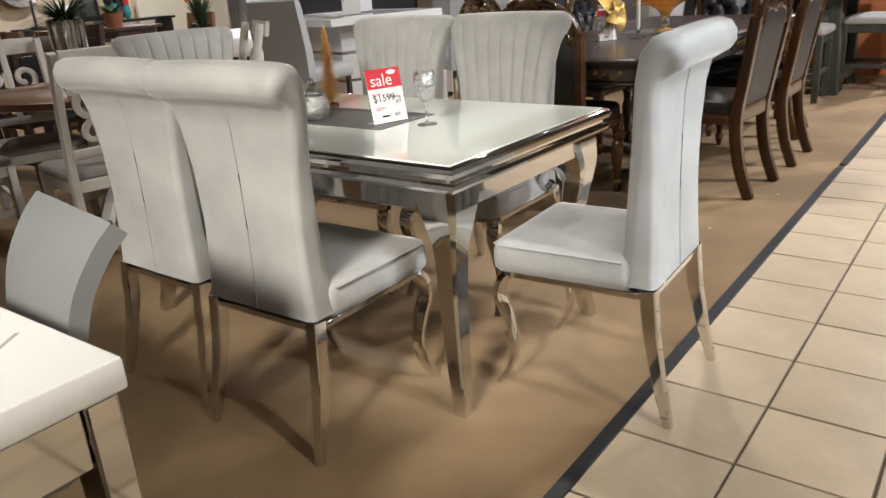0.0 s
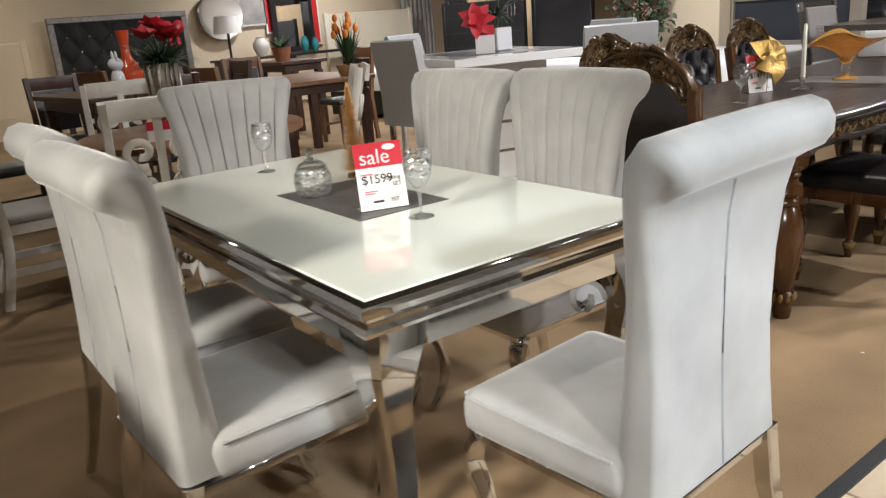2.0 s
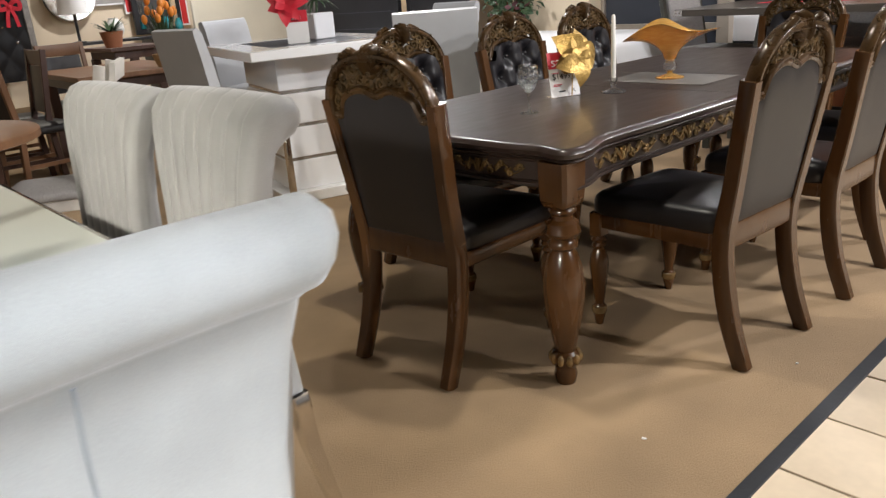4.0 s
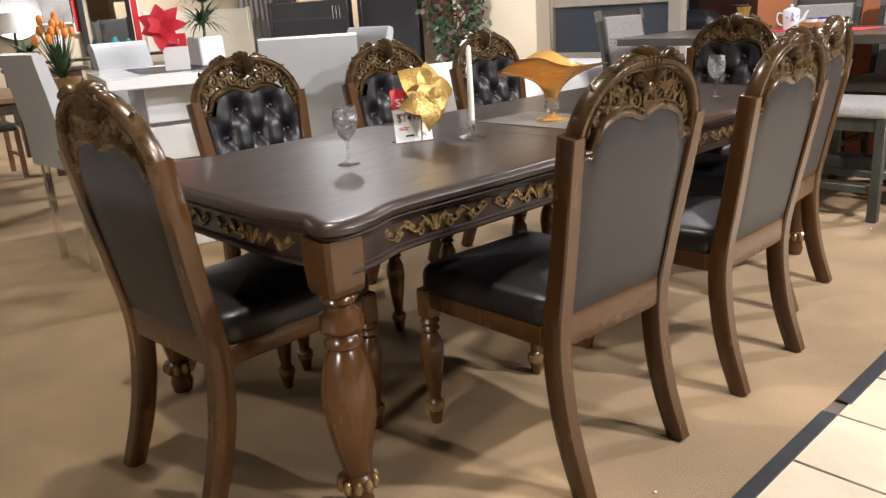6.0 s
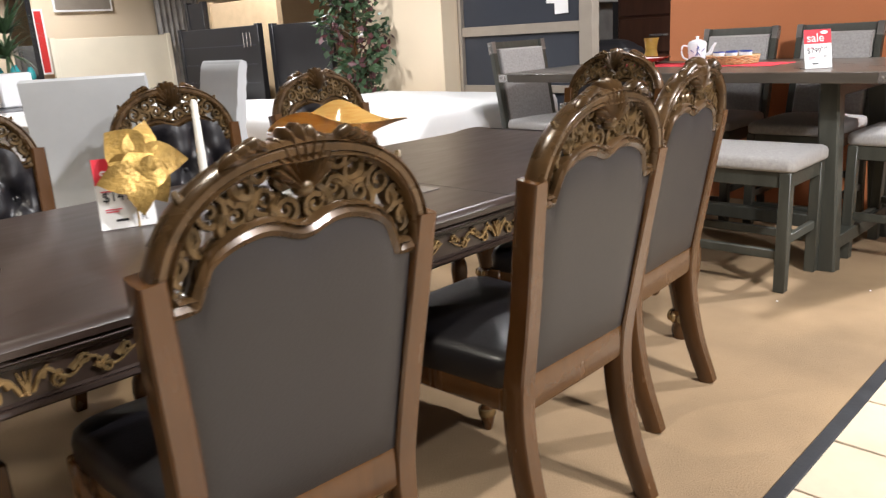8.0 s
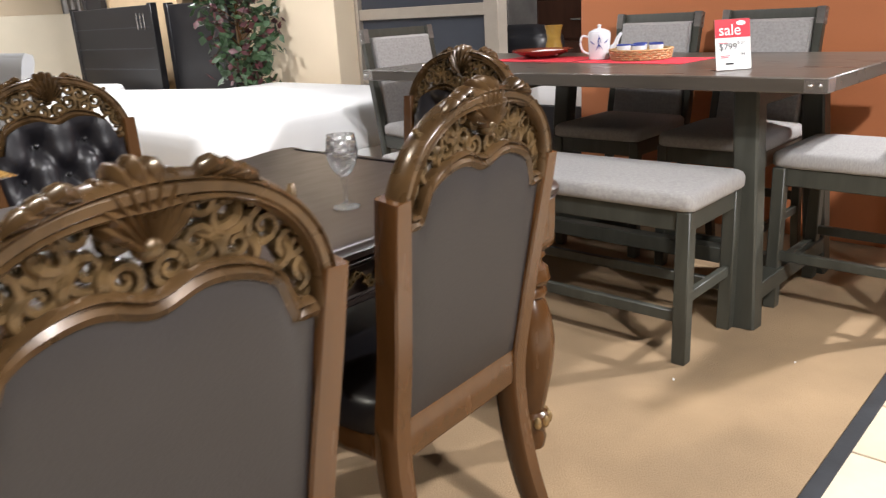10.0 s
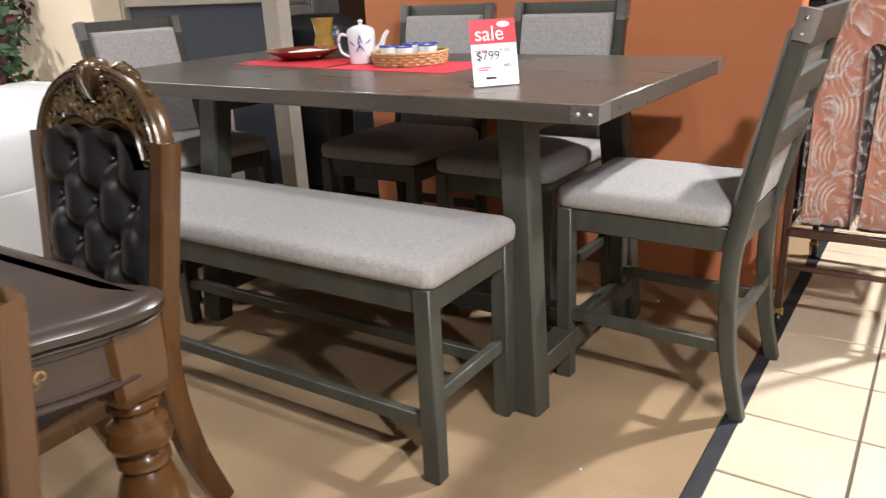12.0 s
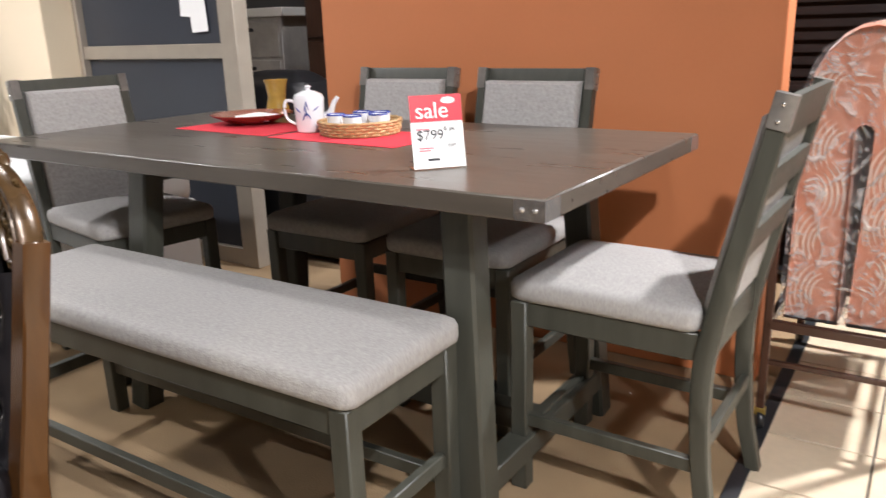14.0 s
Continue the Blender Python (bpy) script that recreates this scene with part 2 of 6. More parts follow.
def loft(bm, rings, wrap=True, caps=True):
    vv = [[bm.verts.new(p) for p in r] for r in rings]
    n = len(vv[0])
    for a, b in zip(vv, vv[1:]):
        for i in range(n if wrap else n - 1):
            j = (i + 1) % n
            bm.faces.new((a[i], a[j], b[j], b[i]))
    if caps and wrap:
        bm.faces.new(vv[0][::-1])
        bm.faces.new(vv[-1])
    return bm


def lathe(bm, prof, seg=20, at=(0, 0, 0), caps=True):
    rings = [[(at[0] + r * math.cos(2 * math.pi * i / seg), at[1] + r * math.sin(2 * math.pi * i / seg), at[2] + z) for i in range(seg)] for r, z in prof]
    return loft(bm, rings, caps=caps)


def smooth_path(pts, n):
    """Catmull-Rom through pts."""
    P = [Vector(p) for p in pts]
    P = [2 * P[0] - P[1]] + P + [2 * P[-1] - P[-2]]
    out = []
    segs = len(P) - 3
    for k in range(n + 1):
        u = k / n * segs
        i = min(int(u), segs - 1)
        t = u - i
        a, b, c, d = P[i:i + 4]
        out.append(0.5 * ((2 * b) + (c - a) * t + (2 * a - 5 * b + 4 * c - d) * t * t + (3 * b - a - 3 * c + d) * t ** 3))
    return out


def sweep(bm, pts, w, h=None, sides=8, up=(0, 0, 1), square=False):
    """A bar or tube along pts; w and h are half widths (numbers or lists); w runs across 'up'."""
    P = [Vector(p) for p in pts]
    n = len(P)
    h = w if h is None else h
    rings = []
    up = Vector(up)
    for i, p in enumerate(P):
        d = (P[min(i + 1, n - 1)] - P[max(i - 1, 0)]).normalized()
        s = d.cross(up)
        if s.length < 1e-4:
            s = d.cross(Vector((0, 1, 0.01)))
        s.normalize()
        u = s.cross(d).normalized()
        ww = w[i] if isinstance(w, (list, tuple)) else w
        hh = h[i] if isinstance(h, (list, tuple)) else h
        if square:
            c = 0.82
            q = [(1, c), (c, 1), (-c, 1), (-1, c), (-1, -c), (-c, -1), (c, -1), (1, -c)]
            rings.append([p + s * (a * ww) + u * (b * hh) for a, b in q])
        else:
            rings.append([p + s * (ww * math.cos(2 * math.pi * k / sides)) + u * (hh * math.sin(2 * math.pi * k / sides)) for k in range(sides)])
    return loft(bm, rings)


def cushion(bm, x0, x1, y0, y1, z0, z1, r=0.03, crown=0.02, taper=0.0, nx=12, ny=12):
    """A padded slab: rounded sides, slightly domed top; taper narrows it towards y0."""
    def ring(inset, z, k=7):
        pts = []
        rr = max(0.004, r - inset * 0.5)
        for cx, cy, a0 in ((x1, y1, 0), (x0, y1, 90), (x0, y0, 180), (x1, y0, 270)):
            sx = -1 if cx == x1 else 1
            sy = -1 if cy == y1 else 1
            for i in range(k):
                a = radians(a0 + 90 * i / (k - 1))
                px = cx + sx * (rr + inset) + rr * math.cos(a)
                py = cy + sy * (rr + inset) + rr * math.sin(a)
                f = 1 - taper * (y1 - py) / (y1 - y0)
                pts.append(((x0 + x1) / 2 + (px - (x0 + x1) / 2) * f, py, z))
        return pts
    H = z1 - z0
    lim = min(x1 - x0, y1 - y0) / 2
    prof = [(0.012, 0), (0.002, 0.12 * H), (0, 0.3 * H), (0, 0.62 * H), (0.006, 0.82 * H), (0.02, 0.95 * H), (0.045, H)]
    prof += [(0.045 + (lim * 0.9 - 0.045) * f, H + crown * (1 - (1 - f) ** 2)) for f in (0.3, 0.6, 1.0)]
    return loft(bm, [ring(i, z0 + z) for i, z in prof])


def outline_slab(bm, pts, prof):
    """A slab of a plan outline (counter-clockwise): prof is rows of (outward offset, z)."""
    n = len(pts)
    P = [Vector((x, y, 0)) for x, y in pts]
    nor = []
    for i in range(n):
        d = (P[(i + 1) % n] - P[i - 1]).normalized()
        nor.append(Vector((d.y, -d.x, 0)))
    return loft(bm, [[(p.x + q.x * o, p.y + q.y * o, z) for p, q in zip(P, nor)] for o, z in prof])


def spiral(cx, cz, r0, r1, a0, turns, n=18):
    """Points of a flat scroll in the x-z plane."""
    out = []
    for i in range(n + 1):
        f = i / n
        a = radians(a0) + 2 * math.pi * turns * f
        r = r0 + (r1 - r0) * f
        out.append((cx + r * math.cos(a), cz + r * math.sin(a)))
    return out


# ---- structure ----
def slab_structure(name, material, *dims, bevel=0.0):
    return tagged(part(name, boxed(*dims, bevel=bevel), material), kind="structure")


slab_structure("floor", M["grout"], -13, 4.5, -4, 15, -0.12, -0.006)
bm = boxed(-13, -0.028, -4, 15, -0.006, 0.0, bevel=0)
tagged(part("carpet_floor", bm, M["carpet"]), "worn tan low-pile showroom carpet", kind="structure")
for y0, y1, dx in ((-4, 5.97, 0.0), (6.06, 12.0, 0.006)):
    tagged(part("floor_trim", boxed(-0.030 + dx, 0.014 + dx, y0, y1, -0.004, 0.005, bevel=0.002), M["strip"]), "black rubber edging strip between carpet and tile", kind="structure")
slab_structure("ceiling", M["ceiling"], -13, 4.5, -4, 15, CEIL, CEIL + 0.15)
slab_structure("wall_west", M["cream"], -12.2, -12, -4, 15, 0, CEIL)
slab_structure("wall_east", M["cream"], 4.3, 4.5, -4, 15, 0, CEIL)
slab_structure("wall_south", M["cream"], -12, 4.3, -4, -3.8, 0, CEIL)
slab_structure("wall_north", M["cream"], -12, 4.3, 14.8, 15, 0, CEIL)
slab_structure("wall_orange", M["orange"], -2.055, -0.09, 9.76, 9.90, 0, 2.6, bevel=0.004)
slab_structure("wall_column", M["cream"], -5.35, -4.19, 9.70, 10.6, 0, CEIL, bevel=0.006)

# tiled aisle
TP, TX, TY = 0.312, 0.320, 3.480
me_bm = boxed(0.004, TP - 0.004, 0.004, TP - 0.004, -0.01, 0.0, bevel=0.002)
tile_first = None
aisle = tagged(new("aisle_floor"), "beige square ceramic floor tiles with dark grout", kind="structure")
far = bmesh.new()
for i in range(-1, 13):
    for j in range(-24, 37):
        x, y = TX + i * TP, TY + j * TP
        if -0.7 < y - 1.0 < 11 and i <= 5:
            if tile_first is None:
                tile_first = part("tile", me_bm, M["tile"], aisle)
                ob = tile_first
            else:
                ob = new("tile", tile_first.data)
                ob.parent = aisle
            ob.location = (x, y, random.uniform(-0.0008, 0.0008))
        else:
            box(far, x + 0.004, x + TP - 0.004, y + 0.004, y + TP - 0.004, -0.01, 0.0, bevel=0)
tagged(part("far_tiles", far, M["tile"], aisle), kind="stuff")


# ---- silver chairs ----
def silver_chair(m):
    th = thing("dining_chair", "silver-grey velvet dining chair with rolled top and chrome legs", "chair", m, "chairs round the glass-topped table")
    prof = [(-0.110, 0.40), (-0.115, 0.50), (-0.122, 0.62), (-0.133, 0.76), (-0.142, 0.86), (-0.151, 0.93), (-0.166, 0.992), (-0.194, 1.026),
            (-0.228, 1.038), (-0.258, 1.028), (-0.276, 1.003), (-0.278, 0.976), (-0.264, 0.955), (-0.240, 0.943), (-0.216, 0.928), (-0.206, 0.87), (-0.203, 0.76), (-0.203, 0.62),
            (-0.207, 0.50), (-0.212, 0.40)]
    FL = 8
    us = {sg * v for sg in (-1, 1) for v in (0.90, 0.93, 0.955, 0.975, 0.988, 0.996, 1.0)}
    for p in range(FL):
        us |= {round(-1 + (p + q) * 2 / FL, 4) for q in (0, 0.07, 0.2, 0.5, 0.8, 0.93)}
    bm = bmesh.new()
    cols = []
    for u in sorted(us):
        edge = max(0.0, abs(u) - 0.87) / 0.13
        rnd = 1 - math.sqrt(max(0.0, 1 - edge ** 2))
        ph = ((u + 1) * FL / 2) % 1.0
        near = min(ph, 1 - ph)
        flute = -0.007 * max(0.0, 1 - near / 0.07) + 0.004 * math.sin(math.pi * ph)
        col = []
        for k, (y, z) in enumerate(prof):
            f = max(0.0, min(1.0, (z - 0.40) / 0.62))
            hw = 0.212 + 0.054 * f ** 4 - 0.018 * math.sin(math.pi * min(1, f * 1.25)) * (f < 0.8)
            x = u * hw
            z += 0.034 * f
            dy = dz = 0.0
            if k <= 6:
                dy = flute * (1.0 if k < 6 else 0.6) - 0.026 * rnd
            elif k == 7:
                dz = flute * 0.4
            elif k >= 14:
                dy = 0.020 * rnd
            if 5 <= k <= 14:
                dz -= 0.006 * u * u
                if 7 <= k <= 13:
                    dy -= (y + 0.226) * 0.6 * rnd
                    dz -= (z - 0.034 * f - 0.985) * 0.6 * rnd
            col.append((x, y + dy, z + dz))
        cols.append(col)
    loft(bm, cols)
    back = part("backrest", bm, M["velvet"], th, sharp=60)
    bm = bmesh.new()
    sweep(bm, [(0, y - 0.0006, z + 0.034 * (z - 0.40) / 0.62) for y, z in prof[:14:-1]] + [(0, -0.2166, 0.955)], 0.0024, sides=6)
    part("seam", bm, M["velvet_seam"], back, "dark stitched centre seam")
    bm = cushion(bmesh.new(), -0.228, 0.228, -0.15, 0.285, 0.385, 0.485, r=0.035, crown=0.012, taper=0.05)
    seat = part("seat", bm, M["velvet"], th, sharp=70)
    bm = bmesh.new()
    for sx in (-1, 1):
        sweep(bm, [(sx * 0.219, -0.12, 0.468), (sx * 0.225, 0.1, 0.470), (sx * 0.221, 0.262, 0.468)], 0.004, sides=6)
    sweep(bm, [(-0.21, 0.276, 0.468), (0.21, 0.276, 0.468)], 0.004, sides=6)
    part("piping", bm, M["velvet"], seat)
    part("seat_frame", boxed(-0.214, 0.214, -0.205, 0.27, 0.367, 0.388, bevel=0.003), M["chrome"], th, "chrome seat frame")
    for sx in (-1, 1):
        bm = sweep(bmesh.new(), [(sx * 0.198, -0.190, 0.395), (sx * 0.202, -0.204, 0.26), (sx * 0.210, -0.232, 0.12), (sx * 0.219, -0.262, 0.0)],
                   [0.020, 0.019, 0.016, 0.012], [0.022, 0.020, 0.016, 0.012], up=(0, 1, 0), square=True)
        part("leg", bm, M["chrome"], th, "tapered chrome back leg")
        p = smooth_path([(sx * 0.195, 0.238, 0.375), (sx * 0.203, 0.262, 0.345), (sx * 0.206, 0.268, 0.295), (sx * 0.202, 0.240, 0.225), (sx * 0.202, 0.222, 0.15),
                         (sx * 0.206, 0.238, 0.07), (sx * 0.214, 0.278, 0.005)], 22)
        bm = sweep(bmesh.new(), p, [0.030 - 0.016 * i / 22 for i in range(23)], [0.011 - 0.004 * i / 22 for i in range(23)], up=(0, 1, 0), square=True)
        part("leg", bm, M["chrome"], th, "curved chrome cabriole front leg")
    return th


sc = silver_chair(pose(-0.833, 2.551, 0, 0, 0, 1))
copy_thing(sc, pose(-1.352, 2.585, 0, 0, 0, -1))
copy_thing(sc, pose(-0.155, 3.135, 0, 0, 0, 92.9))
copy_thing(sc, pose(-0.895, 3.580, 0, 0, 0, 180))
copy_thing(sc, pose(-1.40, 3.545, 0, 0, 0, 181))
copy_thing(sc, pose(-2.08, 3.17, 0, 0, 0, -108))


# ---- glass-topped chrome table ----
def chrome_table():
    th = thing("dining_table", "white glass-topped dining table with polished chrome cabriole legs", "table", pose(-1.175, 3.115, 0, 0, 0, -1.2))
    hx, hy = 0.812, 0.445
    bm = bmesh.new()
    box(bm, -hx + 0.012, hx - 0.012, -hy + 0.012, hy - 0.012, 0.757, 0.766, bevel=0.002)
    part("glass_top", bm, M["glass_top"], th, "milky white glass top")
    bm = bmesh.new()
    pr = [(-0.03, 0.700), (-0.02, 0.692), (0.0, 0.692), (0.006, 0.702), (0.0, 0.712), (-0.012, 0.716), (-0.012, 0.726), (0.004, 0.731), (0.010, 0.745), (0.006, 0.757), (-0.001, 0.7625), (-0.013, 0.7625), (-0.013, 0.74)]
    loft(bm, [[(sx * (hx + o), sy * (hy + o), z) for sx, sy in ((1, 1), (-1, 1), (-1, -1), (1, -1))] for o, z in pr])
    part("frame", bm, M["chrome"], th, "stepped polished chrome rim")
    for sx in (-1, 1):
        part("apron", boxed(sx * (hx - 0.05) - 0.012, sx * (hx - 0.05) + 0.012, -hy + 0.16, hy - 0.16, 0.62, 0.695, bevel=0.002), M["chrome"], th)
        part("apron", boxed(-hx + 0.16, hx - 0.16, sx * (hy - 0.05) - 0.012, sx * (hy - 0.05) + 0.012, 0.62, 0.695, bevel=0.002), M["chrome"], th)
    for sx in (-1, 1):
        for sy in (-1, 1):
            d = Vector((sx, sy, 0)).normalized()
            q = smooth_path([(0.030, 0.150, 0.705), (0.022, 0.142, 0.65), (0.022, 0.112, 0.585), (0.034, 0.084, 0.52), (0.048, 0.073, 0.44), (0.056, 0.068, 0.33), (0.050, 0.060, 0.20), (0.034, 0.051, 0.07), (0.024, 0.047, 0.0)], 26)
            rings = []
            for o, w, z in q:
                x1, y1 = sx * (hx - o), sy * (hy - o)
                x0, y0 = x1 - sx * w, y1 - sy * w
                e = 0.12 * w
                rings.append([(x1, y1 - sy * e, z), (x1 - sx * e, y1, z), (x0 + sx * e, y1, z), (x0, y1 - sy * e, z), (x0, y0 + sy * e, z), (x0 + sx * e, y0, z), (x1 - sx * e, y0, z), (x1, y0 + sy * e, z)])
            part("leg", loft(bmesh.new(), rings), M["chrome"], th, "curved chrome cabriole leg", sharp=30)
            c = Vector((sx * (hx - 0.15), sy * (hy - 0.15), 0.53))
            q = [c + d * (0.05 * math.cos(a) * (1 - a / 9)) + Vector((0, 0, 0.06 * math.sin(a) * (1 - a / 9))) for a in [0.35 * k for k in range(18)]]
            part("scroll", sweep(bmesh.new(), q, 0.03, 0.008, up=d, square=True), M["chrome"], th)
    return th


chrome_table()


# ---- carved dining set ----
def panel_top(u):
    """Height of the upholstered panel's top edge, u from -1 to 1."""
    a = abs(u)
    if a > 0.84:
        return 0.868
    if a > 0.79:
        return 0.868 + 0.034 * (0.84 - a) / 0.05
    return 0.902 + 0.058 * (1 - (a / 0.79) ** 2.6) ** 0.55 - 0.022 * math.exp(-(a / 0.20) ** 2)


def arch_top(u):
    a = min(1.0, abs(u))
    return 0.905 + 0.178 * (1 - a ** 2.5) ** 0.5


def carved_chair(m, label="dark walnut dining chair with carved crest and black tufted leather"):
    th = thing("carved_chair", label, "chair", m, "chairs round the carved table")

    def lean(z):
        return -0.232 - 0.10 * max(0, z - 0.45) / 0.65

    def hw(z):
        return 0.200 + 0.026 * max(0.0, min(1.0, (z - 0.45) / 0.5))
    for sx in (-1, 1):
        p = smooth_path([(sx * 0.205, -0.318, 0.0), (sx * 0.203, -0.262, 0.16), (sx * 0.202, -0.232, 0.32), (sx * 0.203, -0.230, 0.45), (sx * 0.210, lean(0.62), 0.62),
                         (sx * 0.224, lean(0.80), 0.80), (sx * 0.233, lean(0.928), 0.928)], 24)
        w = [0.020 + 0.004 * math.sin(math.pi * i / 24) for i in range(25)]
        part("leg", sweep(bmesh.new(), p, w, [0.026 + 0.004 * math.sin(math.pi * min(1, i / 16)) for i in range(25)], up=(0, 1, 0), square=True), M["walnut"], th, "sabre back leg running up into the back post")
    # upholstered panel: plain behind, tufted in front
    n, r = 24, 16
    bmf = bmesh.new()
    tufts = [(-0.36, 0.885), (0.36, 0.885), (-0.68, 0.785), (0.0, 0.785), (0.68, 0.785), (-0.36, 0.685), (0.36, 0.685), (-0.68, 0.585), (0.0, 0.585), (0.68, 0.585)]
    nf, rf = 40, 40

    def front(u, z):
        h = 0.038 * (1 - abs(u) ** 6) ** 0.5
        for tu, tz in tufts:
            d2 = ((u - tu) * 0.19 / 0.035) ** 2 + ((z - tz) / 0.035) ** 2
            h -= 0.032 * math.exp(-d2 * 0.8)
        for tu, tz in tufts:
            for su, sz in ((0.34, 0.10), (-0.34, 0.10), (0.34, -0.10), (-0.34, -0.10)):
                du, dz = u - tu, z - tz
                tt = (du * su + dz * sz * 2.5) / (su * su + sz * sz * 2.5)
                if 0 < tt < 0.9:
                    dist = math.hypot(du - su * tt, (dz - sz * tt) * 2.2)
                    h -= 0.012 * math.exp(-(dist / 0.055) ** 2) * (1 - 0.6 * tt)
        return h
    rows = []
    for k in range(rf + 1):
        f = k / rf
        row = []
        for i in range(nf + 1):
            u = -1 + 2 * i / nf
            z = 0.48 + (panel_top(u) + 0.004 - 0.48) * f
            x = u * (hw(z) - 0.018)
            row.append((x, lean(z) + 0.012 + front(u, z), z))
        rows.append(row)
    loft(bmf, rows, wrap=False)
    pf = part("backrest", bmf, M["leather"], th, "black button-tufted leather front", sharp=80)
    for tu, tz in tufts:
        bm = bmesh.new()
        bmesh.ops.create_uvsphere(bm, u_segments=8, v_segments=5, radius=0.009, matrix=Matrix.Translation((tu * (hw(tz) - 0.018), lean(tz) + 0.012 + front(tu, tz) + 0.003, tz)))
        part("button", bm, M["leather"], pf)
    rows = []
    for k in range(r + 1):
        f = k / r
        rows.append([((-1 + 2 * i / nf) * (hw(0.48 + (panel_top(-1 + 2 * i / nf) - 0.48) * f) - 0.018),
                      lean(0.48 + (panel_top(-1 + 2 * i / nf) - 0.48) * f) - 0.014 - 0.008 * (1 - abs(-1 + 2 * i / nf) ** 8) * (1 - abs(2 * f - 1) ** 8),
                      0.48 + (panel_top(-1 + 2 * i / nf) - 0.48) * f) for i in range(nf + 1)])
    bmb = loft(bmesh.new(), rows, wrap=False)
    part("back_panel", bmb, M["vinyl"], th, "smooth charcoal vinyl back panel", sharp=80)
    # moulding round the panel
    bm = bmesh.new()
    pts = [((-1 + 2 * i / 40) * (hw(0.9) - 0.016), 0, panel_top(-1 + 2 * i / 40) + 0.006) for i in range(41)]
    pts = [(x, lean(z) - 0.004, z) for x, _, z in pts]
    sweep(bm, pts, 0.013, 0.018, sides=8, up=(0, 1, 0.1))
    sweep(bm, [(x * 0.97, y, z + 0.013) for x, y, z in pts], 0.006, 0.020, sides=8, up=(0, 1, 0.1))
    crest = part("crest", bm, M["crest"], th, "carved and pierced scrollwork crest")
    # arch rail
    bm = bmesh.new()
    pts = []
    for i in range(41):
        u = math.sin(math.pi / 2 * (-1 + 2 * i / 40))
        z = arch_top(u) - 0.016
        pts.append((u * 0.224, lean(z) - 0.002, z))
    pts = [(-0.224, lean(0.84), 0.84)] + pts + [(0.224, lean(0.84), 0.84)]
    sweep(bm, pts, 0.015, 0.021, sides=10, up=(0, 1, 0.1))
    for dr in (-0.015, 0.012):
        sweep(bm, [(x * (1 + dr / 0.25), y, z + dr * (1 - abs(x) / 0.25)) for x, y, z in pts], 0.0065, 0.022, sides=8, up=(0, 1, 0.1))
    part("arch_rail", bm, M["crest"], crest)
    # pierced scrolls
    for sx in (-1, 1):
        for cx, cz, r0, a0, tn in ((0.026, 0.990, 0.020, 240, -1.4), (0.060, 1.012, 0.026, 200, 1.5), (0.098, 1.036, 0.024, -20, -1.5), (0.108, 0.996, 0.020, 90, 1.3), (0.146, 1.008, 0.028, 60, 1.6),
                                   (0.180, 0.978, 0.024, 30, -1.5), (0.205, 0.935, 0.020, 120, 1.4), (0.066, 1.056, 0.016, 90, -1.2), (0.136, 1.048, 0.014, 0, 1.2), (0.214, 0.890, 0.013, 300, -1.3), (0.030, 1.040, 0.014, 200, 1.2)):
            q = [(sx * x, lean(z) + 0.004, z) for x, z in spiral(cx * 0.97, 0.90 + (cz - 0.90) * 0.90, r0, 0.004, a0, tn, 14)]
            part("scroll", sweep(bmesh.new(), q, [0.0085 - 0.0035 * i / 14 for i in range(15)], [0.014 - 0.005 * i / 14 for i in range(15)], sides=6, up=(0, 1, 0)), M["crest_scroll"], crest, "carved bronze-brown scroll")
    # curling leaves between the scrolls
    for sx in (-1, 1):
        for x0, z0, ang, ln in ((0.040, 0.972, 62, 0.055), (0.080, 0.975, 75, 0.060), (0.122, 0.962, 70, 0.062), (0.160, 0.945, 48, 0.055), (0.190, 0.905, 60, 0.055), (0.085, 1.020, 20, 0.045), (0.150, 1.028, -20, 0.040)):
            q = []
            for i in range(7):
                f = i / 6
                a = radians(ang + 70 * (f - 0.3))
                q.append((sx * (x0 + ln * f * math.cos(a)), lean(z0) + 0.002 - 0.008 * math.sin(math.pi * f), 0.90 + (z0 - 0.90) * 0.92 + ln * f * math.sin(a) * 0.9))
            part("leaf", sweep(bmesh.new(), q, [0.003 + 0.0075 * math.sin(math.pi * (0.1 + 0.85 * i / 6)) for i in range(7)], [0.010 - 0.005 * i / 6 for i in range(7)], sides=6, up=(0, 1, 0)), M["crest_scroll"], crest)
    # fluted palmette at the crown with leaf lobes running down the rail
    for k in range(-4, 5):
        a = radians(90 - 12.5 * k)
        ln = 0.098 - 0.0022 * k * k
        q = [(math.cos(a) * ln * f, lean(1.05) + 0.001, 1.004 + math.sin(a) * ln * f) for f in (0.08, 0.3, 0.55, 0.8, 0.93, 1.0)]
        bm = sweep(bmesh.new(), q, [0.003, 0.0052, 0.0078, 0.0098, 0.0084, 0.003], [0.018, 0.025, 0.029, 0.029, 0.024, 0.012], sides=8, up=(0, 1, 0))
        part("palmette_rib", bm, M["crest"], crest)
    for sx in (-1, 1):
        for k in range(3):
            u = 0.27 + 0.075 * k
            x, z = sx * u * 0.224, arch_top(u) - 0.006
            q = [(x + sx * (0.030 * f), lean(z) - 0.004 - 0.010 * math.sin(math.pi * f), z - 0.004 * k * f + (0.010 - 0.002 * k) * math.sin(math.pi * f)) for f in (0, 0.25, 0.5, 0.75, 1)]
            part("rail_leaf", sweep(bmesh.new(), q, [0.004, 0.009, 0.010, 0.008, 0.003], [0.016] * 5, sides=8, up=(0, 1, 0)), M["crest"], crest)
    bm = bmesh.new()
